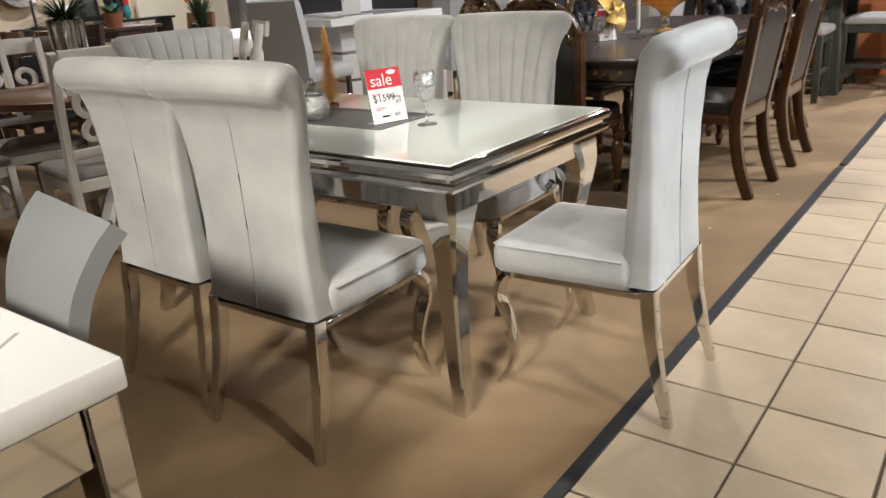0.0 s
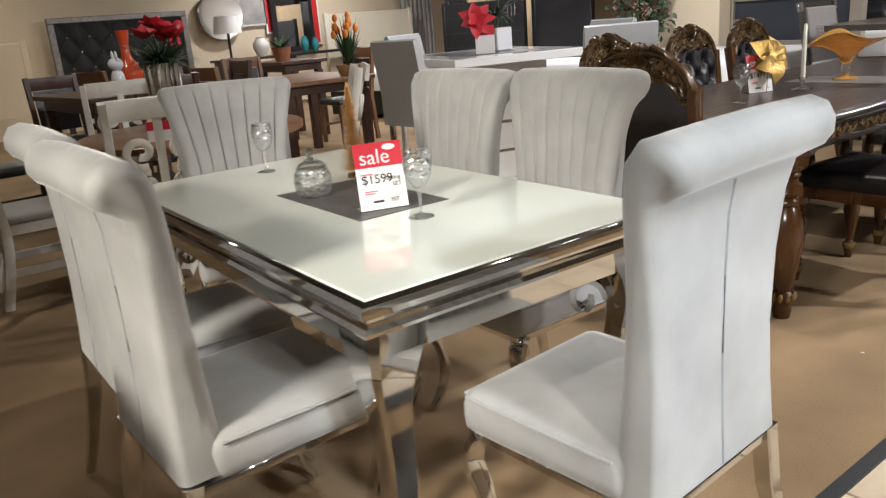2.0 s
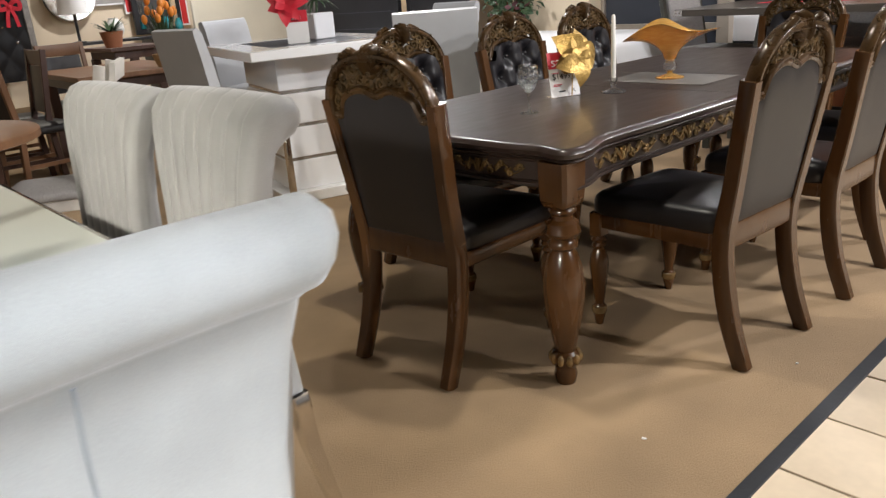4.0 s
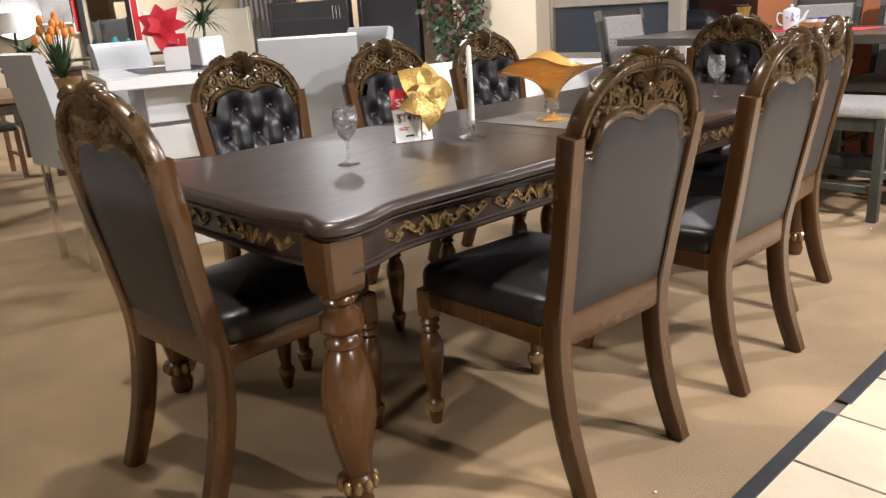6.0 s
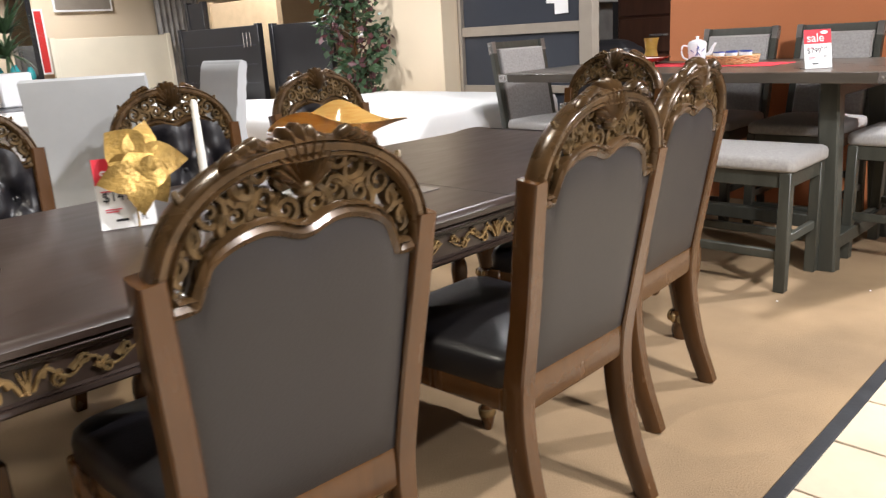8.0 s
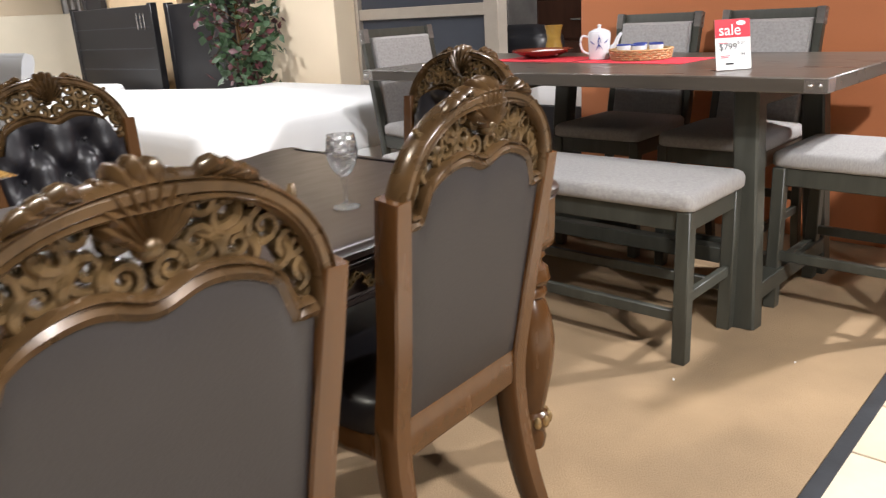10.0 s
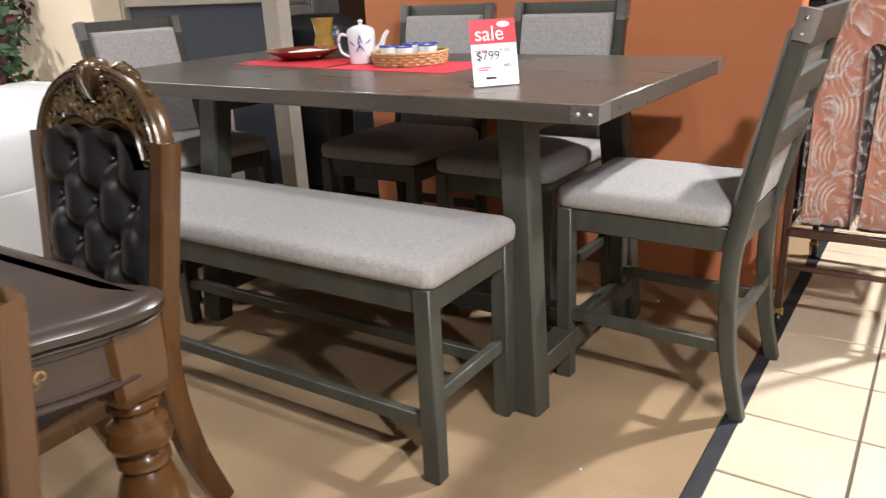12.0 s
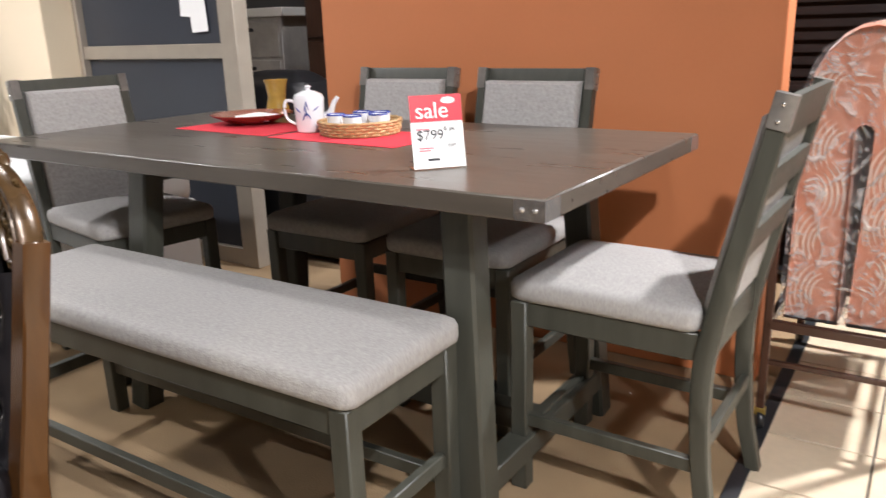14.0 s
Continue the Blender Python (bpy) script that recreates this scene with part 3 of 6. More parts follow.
    bmesh.ops.create_uvsphere(bm, u_segments=12, v_segments=8, radius=1, matrix=Matrix.Translation((0, lean(1.02) - 0.008, 1.012)) @ Matrix.Diagonal((0.018, 0.020, 0.016, 1)))
    part("boss", bm, M["crest_scroll"], crest)
    # seat
    part("seat", cushion(bmesh.new(), -0.245, 0.245, -0.215, 0.285, 0.425, 0.515, r=0.06, crown=0.02, taper=0.14), M["leather"], th, "black leather seat pad", sharp=70)
    bm = bmesh.new()
    for sx in (-1, 1):
        sweep(bm, [(sx * 0.200, -0.22, 0.412), (sx * 0.226, 0.25, 0.412)], 0.014, 0.026, up=(0, 0, 1), square=True)
    sweep(bm, [(-0.22, 0.255, 0.412), (0.22, 0.255, 0.412)], 0.014, 0.026, square=True)
    sweep(bm, [(-0.20, -0.234, 0.440), (0.20, -0.234, 0.440)], 0.018, 0.044, square=True)
    part("seat_frame", bm, M["walnut"], th)
    for sx in (-1, 1):
        bm = bmesh.new()
        box(bm, sx * 0.222 - 0.026, sx * 0.222 + 0.026, 0.226, 0.278, 0.350, 0.440, bevel=0.005)
        lathe(bm, [(0.024, 0.35), (0.030, 0.338), (0.022, 0.326), (0.028, 0.314), (0.020, 0.302), (0.032, 0.275), (0.036, 0.24), (0.031, 0.19), (0.022, 0.12), (0.017, 0.085), (0.026, 0.072),
                   (0.026, 0.05), (0.020, 0.03), (0.014, 0.0)], 14, (sx * 0.222, 0.252, 0))
        lg = part("leg", bm, M["walnut"], th, "turned front leg")
        part("gilt_foot", lathe(bmesh.new(), [(0.019, 0.078), (0.028, 0.072), (0.0285, 0.052), (0.021, 0.042)], 14, (sx * 0.222, 0.252, 0)), M["carve_gold"], lg, "gilded foot collar")
    return th


cc = carved_chair(pose(-1.186, 4.770, 0, 0, 0, 4.5))
for cx, cy, rz in ((-0.600, 5.384, 86.5), (-0.573, 6.122, 90), (-0.739, 6.830, 94), (-1.745, 5.345, -90), (-1.715, 6.045, -90), (-1.755, 6.735, -90), (-1.235, 7.43, 180)):
    copy_thing(cc, pose(cx, cy, 0, 0, 0, rz))


def carved_table():
    th = thing("carved_dining_table", "long dark walnut dining table with carved gilt apron and turned legs", "table", pose(-1.20, 6.055, 0))
    half = [(0.0, 1.345), (0.30, 1.342), (0.40, 1.330), (0.455, 1.322), (0.505, 1.336), (0.548, 1.342), (0.574, 1.318), (0.581, 1.270), (0.566, 1.20),
            (0.538, 1.12), (0.533, 1.0), (0.541, 0.8), (0.545, 0.4), (0.545, 0.0)]
    q = smooth_path([(x, y, 0) for x, y in half], 48)
    q = [(p.x, p.y * 1.015) for p in q]
    out = q[:-1] + [(x, -y) for x, y in q[::-1]][:-1] + [(-x, -y) for x, y in q[:-1]] + [(-x, y) for x, y in q[::-1]][:-1]
    out = out[::-1]
    bm = bmesh.new()
    outline_slab(bm, out, [(-0.05, 0.735), (-0.012, 0.735), (-0.002, 0.741), (-0.008, 0.747), (0.004, 0.752), (0.006, 0.765), (-0.002, 0.776), (-0.014, 0.7796), (-0.024, 0.780), (-0.034, 0.780)])
    top = part("tabletop", bm, M["table_wood"], th, "dark polished top with shaped corners")
    bm = bmesh.new()
    for yy in (-0.24, 0.24):
        box(bm, -0.535, 0.535, yy - 0.0012, yy + 0.0012, 0.7795, 0.7804, bevel=0)
    part("leaf_seam", bm, M["black"], top)

    def edge(y):
        """Half width of the apron at a distance y along the table."""
        y = abs(y)
        for (x0, y0), (x1, y1) in zip(q, q[1:]):
            if y1 <= y <= y0 and x0 > 0.5:
                return (x0 + (x1 - x0) * (y0 - y) / max(1e-6, y0 - y1)) * 0.955
        return 0.52

    def edge_end(x):
        x = abs(x)
        for (x0, y0), (x1, y1) in zip(q, q[1:]):
            if x0 <= x <= x1:
                return (y0 + (y1 - y0) * (x - x0) / max(1e-6, x1 - x0)) * 0.982
        return 1.31
    bm = bmesh.new()
    outline_slab(bm, [(x * 0.955, y * 0.982) for x, y in out], [(-0.03, 0.645), (0.003, 0.645), (0.007, 0.650), (0.005, 0.657), (0.000, 0.659), (0.003, 0.662), (-0.003, 0.666), (-0.003, 0.722), (0.003, 0.726), (0.005, 0.737), (-0.03, 0.737)])
    ap = part("apron", bm, M["table_wood"], th, "moulded dark apron")

    def carving(place, nrm, L):
        """One length of scrolling leaf carving; place(u, z) gives the point on the apron."""
        bm = bmesh.new()

        def run(pts, w, d):
            n = len(pts) - 1
            sweep(bm, [place(u, 0.694 + (z - 0.699) * 1.2) for u, z in pts], [w * (1 - 0.55 * i / n) for i in range(n + 1)], [d * (1 - 0.4 * i / n) for i in range(n + 1)], sides=6, up=nrm)
        for s in (-1, 1):
            for cx, cz, r0, a0, tn in ((0.050, 0.690, 0.013, 70, 1.25), (0.092, 0.709, 0.011, 230, -1.2), (0.128, 0.690, 0.012, 80, 1.25), (0.163, 0.707, 0.010, 230, -1.1)):
                run([(s * x * L, z) for x, z in spiral(cx, cz, r0, 0.003, a0, tn, 10)], 0.0050, 0.007)
            run([(s * p.x * L, p.y) for p in smooth_path([(0.008, 0.684, 0), (0.03, 0.712, 0), (0.064, 0.690, 0), (0.102, 0.711, 0), (0.138, 0.688, 0), (0.178, 0.706, 0)], 20)], 0.0050, 0.006)
            for ux, uz, du, dz in ((0.070, 0.700, 0.020, 0.016), (0.108, 0.698, 0.018, -0.015), (0.145, 0.700, 0.017, 0.014), (0.024, 0.700, 0.012, 0.018)):
                run([(s * (ux + du * f) * L, uz + dz * f) for f in (0, 0.5, 1)], 0.0075, 0.007)
        for k in (-1, 0, 1):
            run([(k * 0.011 * f, 0.682 + 0.036 * f) for f in (0, 0.5, 1)], 0.005, 0.007)
        part("carving", bm, M["carve_gold"], ap, "gilded scroll carving")
    for s in (-1, 1):
        for yy in (-0.99, -0.594, -0.198, 0.198, 0.594, 0.99):
            carving(lambda u, z: Vector((s * (edge(yy + u) + 0.0005), yy + u, z)), Vector((s, 0, 0)), 1.04)
        for xx in (-0.2, 0.2):
            carving(lambda u, z: Vector((xx + u, s * (edge_end(xx + u) + 0.0005), z)), Vector((0, s, 0)), 1.04)
    for sx in (-1, 1):
        for sy in (-1, 1):
            bm = bmesh.new()
            lx, ly = sx * 0.506, sy * 1.304
            c = 0.052
            loft(bm, [[(lx + px * c * k, ly + py * c * k, z) for px, py in ((-1, -0.8), (-0.8, -1), (0.8, -1), (1, -0.8), (1, 0.8), (0.8, 1), (-0.8, 1), (-1, 0.8))]
                      for k, z in ((0.5, 0.595), (0.82, 0.597), (0.95, 0.606), (1.0, 0.622), (1.04, 0.66), (1.06, 0.735), (0.5, 0.735))])
            lathe(bm, [(0.030, 0.600), (0.042, 0.590), (0.044, 0.580), (0.034, 0.568), (0.036, 0.555), (0.050, 0.545), (0.052, 0.528), (0.056, 0.515), (0.050, 0.503), (0.036, 0.494), (0.046, 0.482), (0.046, 0.468), (0.036, 0.458), (0.046, 0.44), (0.058, 0.40),
                       (0.066, 0.34), (0.064, 0.29), (0.054, 0.22), (0.042, 0.16), (0.035, 0.125), (0.033, 0.115), (0.045, 0.105), (0.045, 0.075), (0.034, 0.062), (0.034, 0.05), (0.038, 0.03), (0.032, 0.0)], 22, (lx, ly, 0))
            lg = part("leg", bm, M["walnut"], th, "thick turned vase-shaped leg")
            bm = bmesh.new()
            for k in range(10):
                a = 2 * math.pi * k / 10
                bmesh.ops.create_uvsphere(bm, u_segments=8, v_segments=6, radius=1, matrix=Matrix.Translation((lx + 0.044 * math.cos(a), ly + 0.044 * math.sin(a), 0.09)) @ Matrix.Diagonal((0.012, 0.012, 0.020, 1)))
            part("gilt_foot", bm, M["carve_gold"], lg, "gilded lobed foot collar")
    return th


carved_table()


# ---- grey counter-height set ----
def grey_chair(m, label="grey wood counter chair with pale linen seat and back pad"):
    th = thing("counter_chair", label, "chair", m, "chairs round the counter table")

    def lean(z):
        return -0.235 - 0.132 * max(0, z - 0.52) / 0.62
    for sx in (-1, 1):
        p = smooth_path([(sx * 0.215, -0.285, 0.0), (sx * 0.215, -0.245, 0.2), (sx * 0.215, -0.232, 0.45), (sx * 0.215, lean(0.62), 0.62), (sx * 0.215, lean(0.9), 0.9), (sx * 0.215, lean(1.128), 1.128)], 20)
        part("leg", sweep(bmesh.new(), p, 0.019, [0.024 - 0.004 * abs(i - 10) / 10 for i in range(21)], up=(0, 1, 0), square=True), M["grey_wood"], th, "grey back leg running up into the back post")
        part("leg", boxed(sx * 0.212 - 0.024, sx * 0.212 + 0.024, 0.232, 0.280, 0, 0.57, bevel=0.004), M["grey_wood"], th)
        part("stretcher", boxed(sx * 0.212 - 0.012, sx * 0.212 + 0.012, -0.24, 0.24, 0.20, 0.238, bevel=0.003), M["grey_wood"], th)
        bk = part("bracket", sweep(bmesh.new(), [(sx * 0.219, lean(1.055) - 0.001, 1.055), (sx * 0.219, lean(1.129) - 0.001, 1.129)], 0.0185, 0.0235, up=(0, 1, 0), square=True), M["mat_silver"], th, "riveted metal corner bracket")
        for z in (1.072, 1.108):
            bm = bmesh.new()
            bmesh.ops.create_uvsphere(bm, u_segments=8, v_segments=5, radius=0.0055, matrix=Matrix.Translation((sx * 0.2375, lean(z), z)))
            part("rivet", bm, M["silver"], bk)
    part("stretcher", boxed(-0.20, 0.20, 0.245, 0.27, 0.14, 0.18, bevel=0.003), M["grey_wood"], th)
    part("stretcher", boxed(-0.20, 0.20, -0.255, -0.232, 0.26, 0.30, bevel=0.003), M["grey_wood"], th)
    bm = bmesh.new()
    for sx in (-1, 1):
        box(bm, sx * 0.212 - 0.013, sx * 0.212 + 0.013, -0.235, 0.245, 0.50, 0.57, bevel=0.003)
    box(bm, -0.2, 0.2, 0.244, 0.27, 0.50, 0.57, bevel=0.003)
    box(bm, -0.2, 0.2, -0.25, -0.225, 0.50, 0.585, bevel=0.003)
    part("seat_frame", bm, M["grey_wood"], th)
    part("seat", cushion(bmesh.new(), -0.238, 0.238, -0.225, 0.292, 0.57, 0.635, r=0.04, crown=0.022), M["linen"], th, "pale grey linen seat pad", sharp=70)
    for z0, z1 in ((1.03, 1.128), (0.895, 0.972), (0.757, 0.834)):
        bm = bmesh.new()
        zc, hh = (z0 + z1) / 2, (z1 - z0) / 2
        sweep(bm, [(-0.205, lean(zc) - 0.012, zc), (0.205, lean(zc) - 0.012, zc)], 0.009, hh, up=(0, -0.26, 1), square=True)
        part("slat", bm, M["grey_wood"], th)
    bm = bmesh.new()
    rings = []
    for d, ins in ((-0.001, 0.0), (0.034, 0.002), (0.043, 0.010), (0.046, 0.03)):
        rings.append([(sx * (0.192 - ins), lean(z) + d, z) for sx, z in ((-1, 0.60 + ins), (1, 0.60 + ins), (1, 1.085 - ins), (-1, 1.085 - ins))])
    loft(bm, rings)
    part("backrest", bm, M["linen"], th, "pale grey linen back pad", sharp=30)
    return th


gc = grey_chair(pose(-0.268, 8.962, 0, 0, 0, 88.5))
copy_thing(gc, pose(-1.497, 9.275, 0, 0, 0, 180))
copy_thing(gc, pose(-0.908, 9.24, 0, 0, 0, 179))
copy_thing(gc, pose(-2.372, 8.850, 0, 0, 0, -100))


def bench():
    th = thing("counter_bench", "long grey wood counter bench with pale woven linen seat", "bench", pose(-1.29, 8.268, 0))
    hx, hy = 0.725, 0.208
    for sx in (-1, 1):
        for sy in (-1, 1):
            part("leg", boxed(sx * (hx - 0.025) - 0.025, sx * (hx - 0.025) + 0.025, sy * (hy - 0.022) - 0.025, sy * (hy - 0.022) + 0.025, 0, 0.545, bevel=0.004), M["grey_wood"], th)
        part("stretcher", boxed(sx * (hx - 0.025) - 0.013, sx * (hx - 0.025) + 0.013, -hy + 0.045, hy - 0.045, 0.215, 0.255, bevel=0.003), M["grey_wood"], th)
    for sy in (-1, 1):
        part("stretcher", boxed(-hx + 0.05, hx - 0.05, sy * (hy - 0.022) - 0.013, sy * (hy - 0.022) + 0.013, 0.15, 0.19, bevel=0.003), M["grey_wood"], th)
    bm = bmesh.new()
    for sy in (-1, 1):
        box(bm, -hx + 0.05, hx - 0.05, sy * (hy - 0.02) - 0.013, sy * (hy - 0.02) + 0.013, 0.475, 0.545, bevel=0.003)
        box(bm, sy * (hx - 0.02) - 0.013, sy * (hx - 0.02) + 0.013, -hy + 0.045, hy - 0.045, 0.475, 0.545, bevel=0.003)
    part("seat_frame", bm, M["grey_wood"], th)
    part("seat", cushion(bmesh.new(), -hx - 0.015, hx + 0.015, -hy - 0.012, hy + 0.012, 0.545, 0.615, r=0.035, crown=0.014), M["linen"], th, "pale woven linen seat pad", sharp=70)


bench()


def counter_table():
    th = thing("counter_table", "grey-brown wooden counter-height dining table with metal corner brackets", "table", pose(-1.365, 8.91, 0, 0, 0, -1))
    hx, hy = 1.095, 0.525
    part("tabletop", boxed(-hx, hx, -hy, hy, 0.895, 0.945, bevel=0.004), M["grey_top"], th)
    for sx in (-1, 1):
        for sy in (-1, 1):
            bm = bmesh.new()
            box(bm, sx * hx - (0.07 if sx > 0 else -0.002), sx * hx + (0.002 if sx > 0 else 0.07) , sy * (hy - 0.0) - 0.002, sy * hy + 0.002, 0.898, 0.942, bevel=0)
            box(bm, sx * hx - 0.002, sx * hx + 0.002, sy * hy - (0.07 if sy > 0 else -0.002), sy * hy + (0.002 if sy > 0 else 0.07), 0.898, 0.942, bevel=0)
            br = part("bracket", bm, M["silver"], th, "brushed metal corner bracket")
            for o in (0.02, 0.05):
                bm = bmesh.new()
                bmesh.ops.create_uvsphere(bm, u_segments=8, v_segments=5, radius=0.006, matrix=Matrix.Translation((sx * (hx - o), sy * (hy + 0.002), 0.92)))
                part("rivet", bm, M["silver"], br)
    for lx, tx in ((0.840, 0.780), (-0.570, -0.455)):
        for sy in (-1, 1):
            bm = sweep(bmesh.new(), [(lx, sy * 0.385, 0.0), (tx, sy * 0.335, 0.895)], 0.046, 0.040, up=(0, 1, 0), square=True)
            part("leg", bm, M["grey_wood"], th, "splayed square trestle leg")
        part("crossbar", boxed(tx - 0.035, tx + 0.035, -0.30, 0.30, 0.82, 0.894, bevel=0.004), M["grey_wood"], th)
        part("crossbar", boxed(lx - 0.035, lx + 0.035, -0.345, 0.345, 0.10, 0.17, bevel=0.004), M["grey_wood"], th)
    part("stretcher", boxed(-0.555, 0.81, -0.035, 0.035, 0.10, 0.17, bevel=0.004), M["grey_wood"], th)


counter_table()


# ---- small things on the tables ----
def text(s, size, material, parent, m, name="lettering"):
    """Flat lettering in the x-z plane, as a mesh."""
    cu = bpy.data.curves.new(name, "FONT")
    cu.body, cu.size, cu.extrude, cu.align_x = s, size, 0.0002, "LEFT"
    tmp = new(name, cu)
    bpy.context.view_layer.update()
    me = bpy.data.meshes.new_from_object(tmp.evaluated_get(bpy.context.evaluated_depsgraph_get()))
    bpy.data.objects.remove(tmp)
    me.materials.clear()
    me.materials.append(material)
    ob = new(name, me)
    ob.parent = parent
    ob.matrix_basis = m @ pose(0, 0, 0, 90)
    return ob


def sale_sign(m, price, lines, label):
    th = thing("sale_sign", label, "sign", m)
    W, H = 0.132, 0.180
    tilt = pose(0, 0, 0, -12)
    bm = box(bmesh.new(), -W / 2 - 0.002, W / 2 + 0.002, 0.001, 0.0025, 0, H + 0.003, bevel=0, m=tilt)
    box(bm, -W / 2 - 0.002, W / 2 + 0.002, 0.0, 0.05, 0, 0.002, bevel=0)
    part("holder", bm, M["pane"], th, "clear acrylic holder").visible_shadow = False
    part("card", box(bmesh.new(), -W / 2, W / 2, -0.0005, 0.0005, 0.002, H, bevel=0, m=tilt), M["paper"], th, "white price card")
    part("band", box(bmesh.new(), -W / 2, W / 2, -0.0014, -0.0009, H * 0.64, H, bevel=0, m=tilt), M["red"], th, "red header band")
    f = pose(0, -0.0022, 0)
    text("sale", 0.056, M["paper"], th, tilt @ f @ pose(-0.053, 0, H * 0.69))
    text(price, 0.034, M["ink"], th, tilt @ f @ pose(-0.054, 0.0008, H * 0.40))
    for k, (s, x, z, sz) in enumerate(lines):
        text(s, sz, M["ink"], th, tilt @ f @ pose(x, 0.0008, z))
    bars = bmesh.new()
    for z, x0, x1 in ((0.020, -0.03, 0.0),):
        box(bars, x0, x1, -0.0016, -0.0012, z, z + 0.006, bevel=0, m=tilt)
    part("writing", bars, M["ink"], th)
    bars = bmesh.new()
    for z, x0, x1 in ((0.096, -0.055, -0.02), (0.050, -0.05, -0.012), (0.044, -0.05, -0.02)):
        box(bars, x0, x1, -0.0016, -0.0012, z, z + 0.003, bevel=0, m=tilt)
    tagged(part("small_print", bars, M["pink"], th), kind="stuff")
    lg = lathe(bmesh.new(), [(1.0, 0), (1.0, 1)], 16)
    bmesh.ops.transform(lg, matrix=tilt @ Matrix.Translation((0.032, -0.0014, H * 0.92)) @ Matrix.Rotation(radians(90), 4, "X") @ Matrix.Diagonal((0.018, 0.008, 0.0006, 1)), verts=lg.verts)
    part("badge", lg, M["paper"], th)
    return th


sale_sign(pose(-0.925, 3.078, 0.7695, 0, 0, 71), "$1599", [("Dining", 0.014, 0.078, 0.015), ("SET", 0.030, 0.060, 0.016), ("SET", 0.020, 0.020, 0.014)], "red and white sale sign propped on the glass table")
sale_sign(pose(-1.262, 5.515, 0.7815, 0, 0, 67), "$1499", [("SET", 0.03, 0.066, 0.012), ("FL", 0.03, 0.018, 0.018)], "red and white sale sign with gold flower on the walnut table")
sale_sign(pose(-0.66, 8.575, 0.9465, 0, 0, 49), "$799", [("6 pc", 0.016, 0.092, 0.018), ("set", 0.024, 0.052, 0.018)], "red and white sale sign on the counter table")


def placemat(m, w, d, material, label):
    th = thing("placemat", label, "placemat", m)
    part("cloth", boxed(-w / 2, w / 2, -d / 2, d / 2, 0, 0.0022, bevel=0.0008), material, th)
    if material is M["mat_grey"]:
        bm = bmesh.new()
        rng = random.Random(4)
        for k in range(9):
            cx, cy, a = rng.uniform(-w * 0.36, w * 0.36), rng.uniform(-d * 0.3, d * 0.3), rng.uniform(0, 6.28)
            L = 0.07
            pts = [(cx + L * (f - 0.5) * math.cos(a) - s * 0.018 * math.sin(math.pi * f) * math.sin(a), cy + L * (f - 0.5) * math.sin(a) + s * 0.018 * math.sin(math.pi * f) * math.cos(a), 0.0026)
                   for s, fs in ((1, (0, 0.25, 0.5, 0.75)), (-1, (1, 0.75, 0.5, 0.25))) for f in fs]
            bm.faces.new([bm.verts.new(p) for p in pts])
        tagged(part("leaf_pattern", bm, M["mat_leaf"], th, "woven leaf pattern"), kind="stuff")


placemat(pose(-1.125, 3.118, 0.7662, 0, 0, -1), 0.49, 0.29, M["mat_grey"], "dark grey leaf-patterned placemat on the glass table")
placemat(pose(-1.138, 6.105, 0.7808), 0.49, 0.31, M["mat_silver"], "silver-grey leaf-patterned placemat on the walnut table")
placemat(pose(-1.24, 8.975, 0.9452, 0, 0, -4), 0.55, 0.30, M["red_cloth"], "red cloth placemat under the cup basket")
placemat(pose(-1.80, 9.03, 0.9452, 0, 0, -4), 0.50, 0.30, M["red_cloth"], "red cloth placemat under the plate")


def goblet(m, k=1.0):
    th = thing("wine_glass", "clear cut-crystal wine glass standing on the table", "glass", m, "crystal glasses")
    p = [(0.033, 0), (0.032, 0.003), (0.010, 0.007), (0.0045, 0.015), (0.004, 0.055), (0.007, 0.066), (0.006, 0.072), (0.018, 0.082), (0.031, 0.105), (0.036, 0.130), (0.034, 0.160), (0.032, 0.170),
         (0.0305, 0.170), (0.0325, 0.155), (0.034, 0.130), (0.029, 0.107), (0.016, 0.087), (0.002, 0.080)]
    bm = bmesh.new()
    seg = 20
    rings = []
    for r, z in p:
        rings.append([(k * (r + (0.0014 * (i % 2) if 0.08 < z < 0.145 and r > 0.01 else 0)) * math.cos(2 * math.pi * i / seg), k * (r + (0.0014 * (i % 2) if 0.08 < z < 0.145 and r > 0.01 else 0)) * math.sin(2 * math.pi * i / seg), k * z) for i in range(seg)])
    loft(bm, rings)
    part("bowl_and_stem", bm, M["crystal"], th, sharp=25)


for gx, gy, gz in ((-0.785, 3.095, 0.7665), (-1.795, 3.145, 0.7665), (-1.146, 5.146, 0.781), (-0.905, 6.925, 0.781)):
    goblet(pose(gx, gy, gz), 1.02)

# crystal jar
th = thing("candy_jar", "clear cut-crystal jar with knobbed lid on the placemat", "jar", pose(-1.256, 3.045, 0.7690))
bm = bmesh.new()
seg = 28
loft(bm, [[(r * (1 + 0.02 * (i % 2)) * math.cos(2 * math.pi * i / seg), r * (1 + 0.02 * (i % 2)) * math.sin(2 * math.pi * i / seg), z) for i in range(seg)] for r, z in
          ((0.038, 0), (0.050, 0.01), (0.056, 0.04), (0.052, 0.07), (0.044, 0.082), (0.040, 0.082), (0.048, 0.066), (0.050, 0.04), (0.042, 0.012), (0.01, 0.009))])
part("jar", bm, M["crystal"], th, sharp=20)
part("lid", lathe(bmesh.new(), [(0.046, 0.083), (0.047, 0.087), (0.036, 0.100), (0.014, 0.112), (0.006, 0.118), (0.012, 0.126), (0.013, 0.134), (0.007, 0.143), (0.001, 0.145)], 20), M["clear"], th, "faceted lid with round knob", sharp=20)

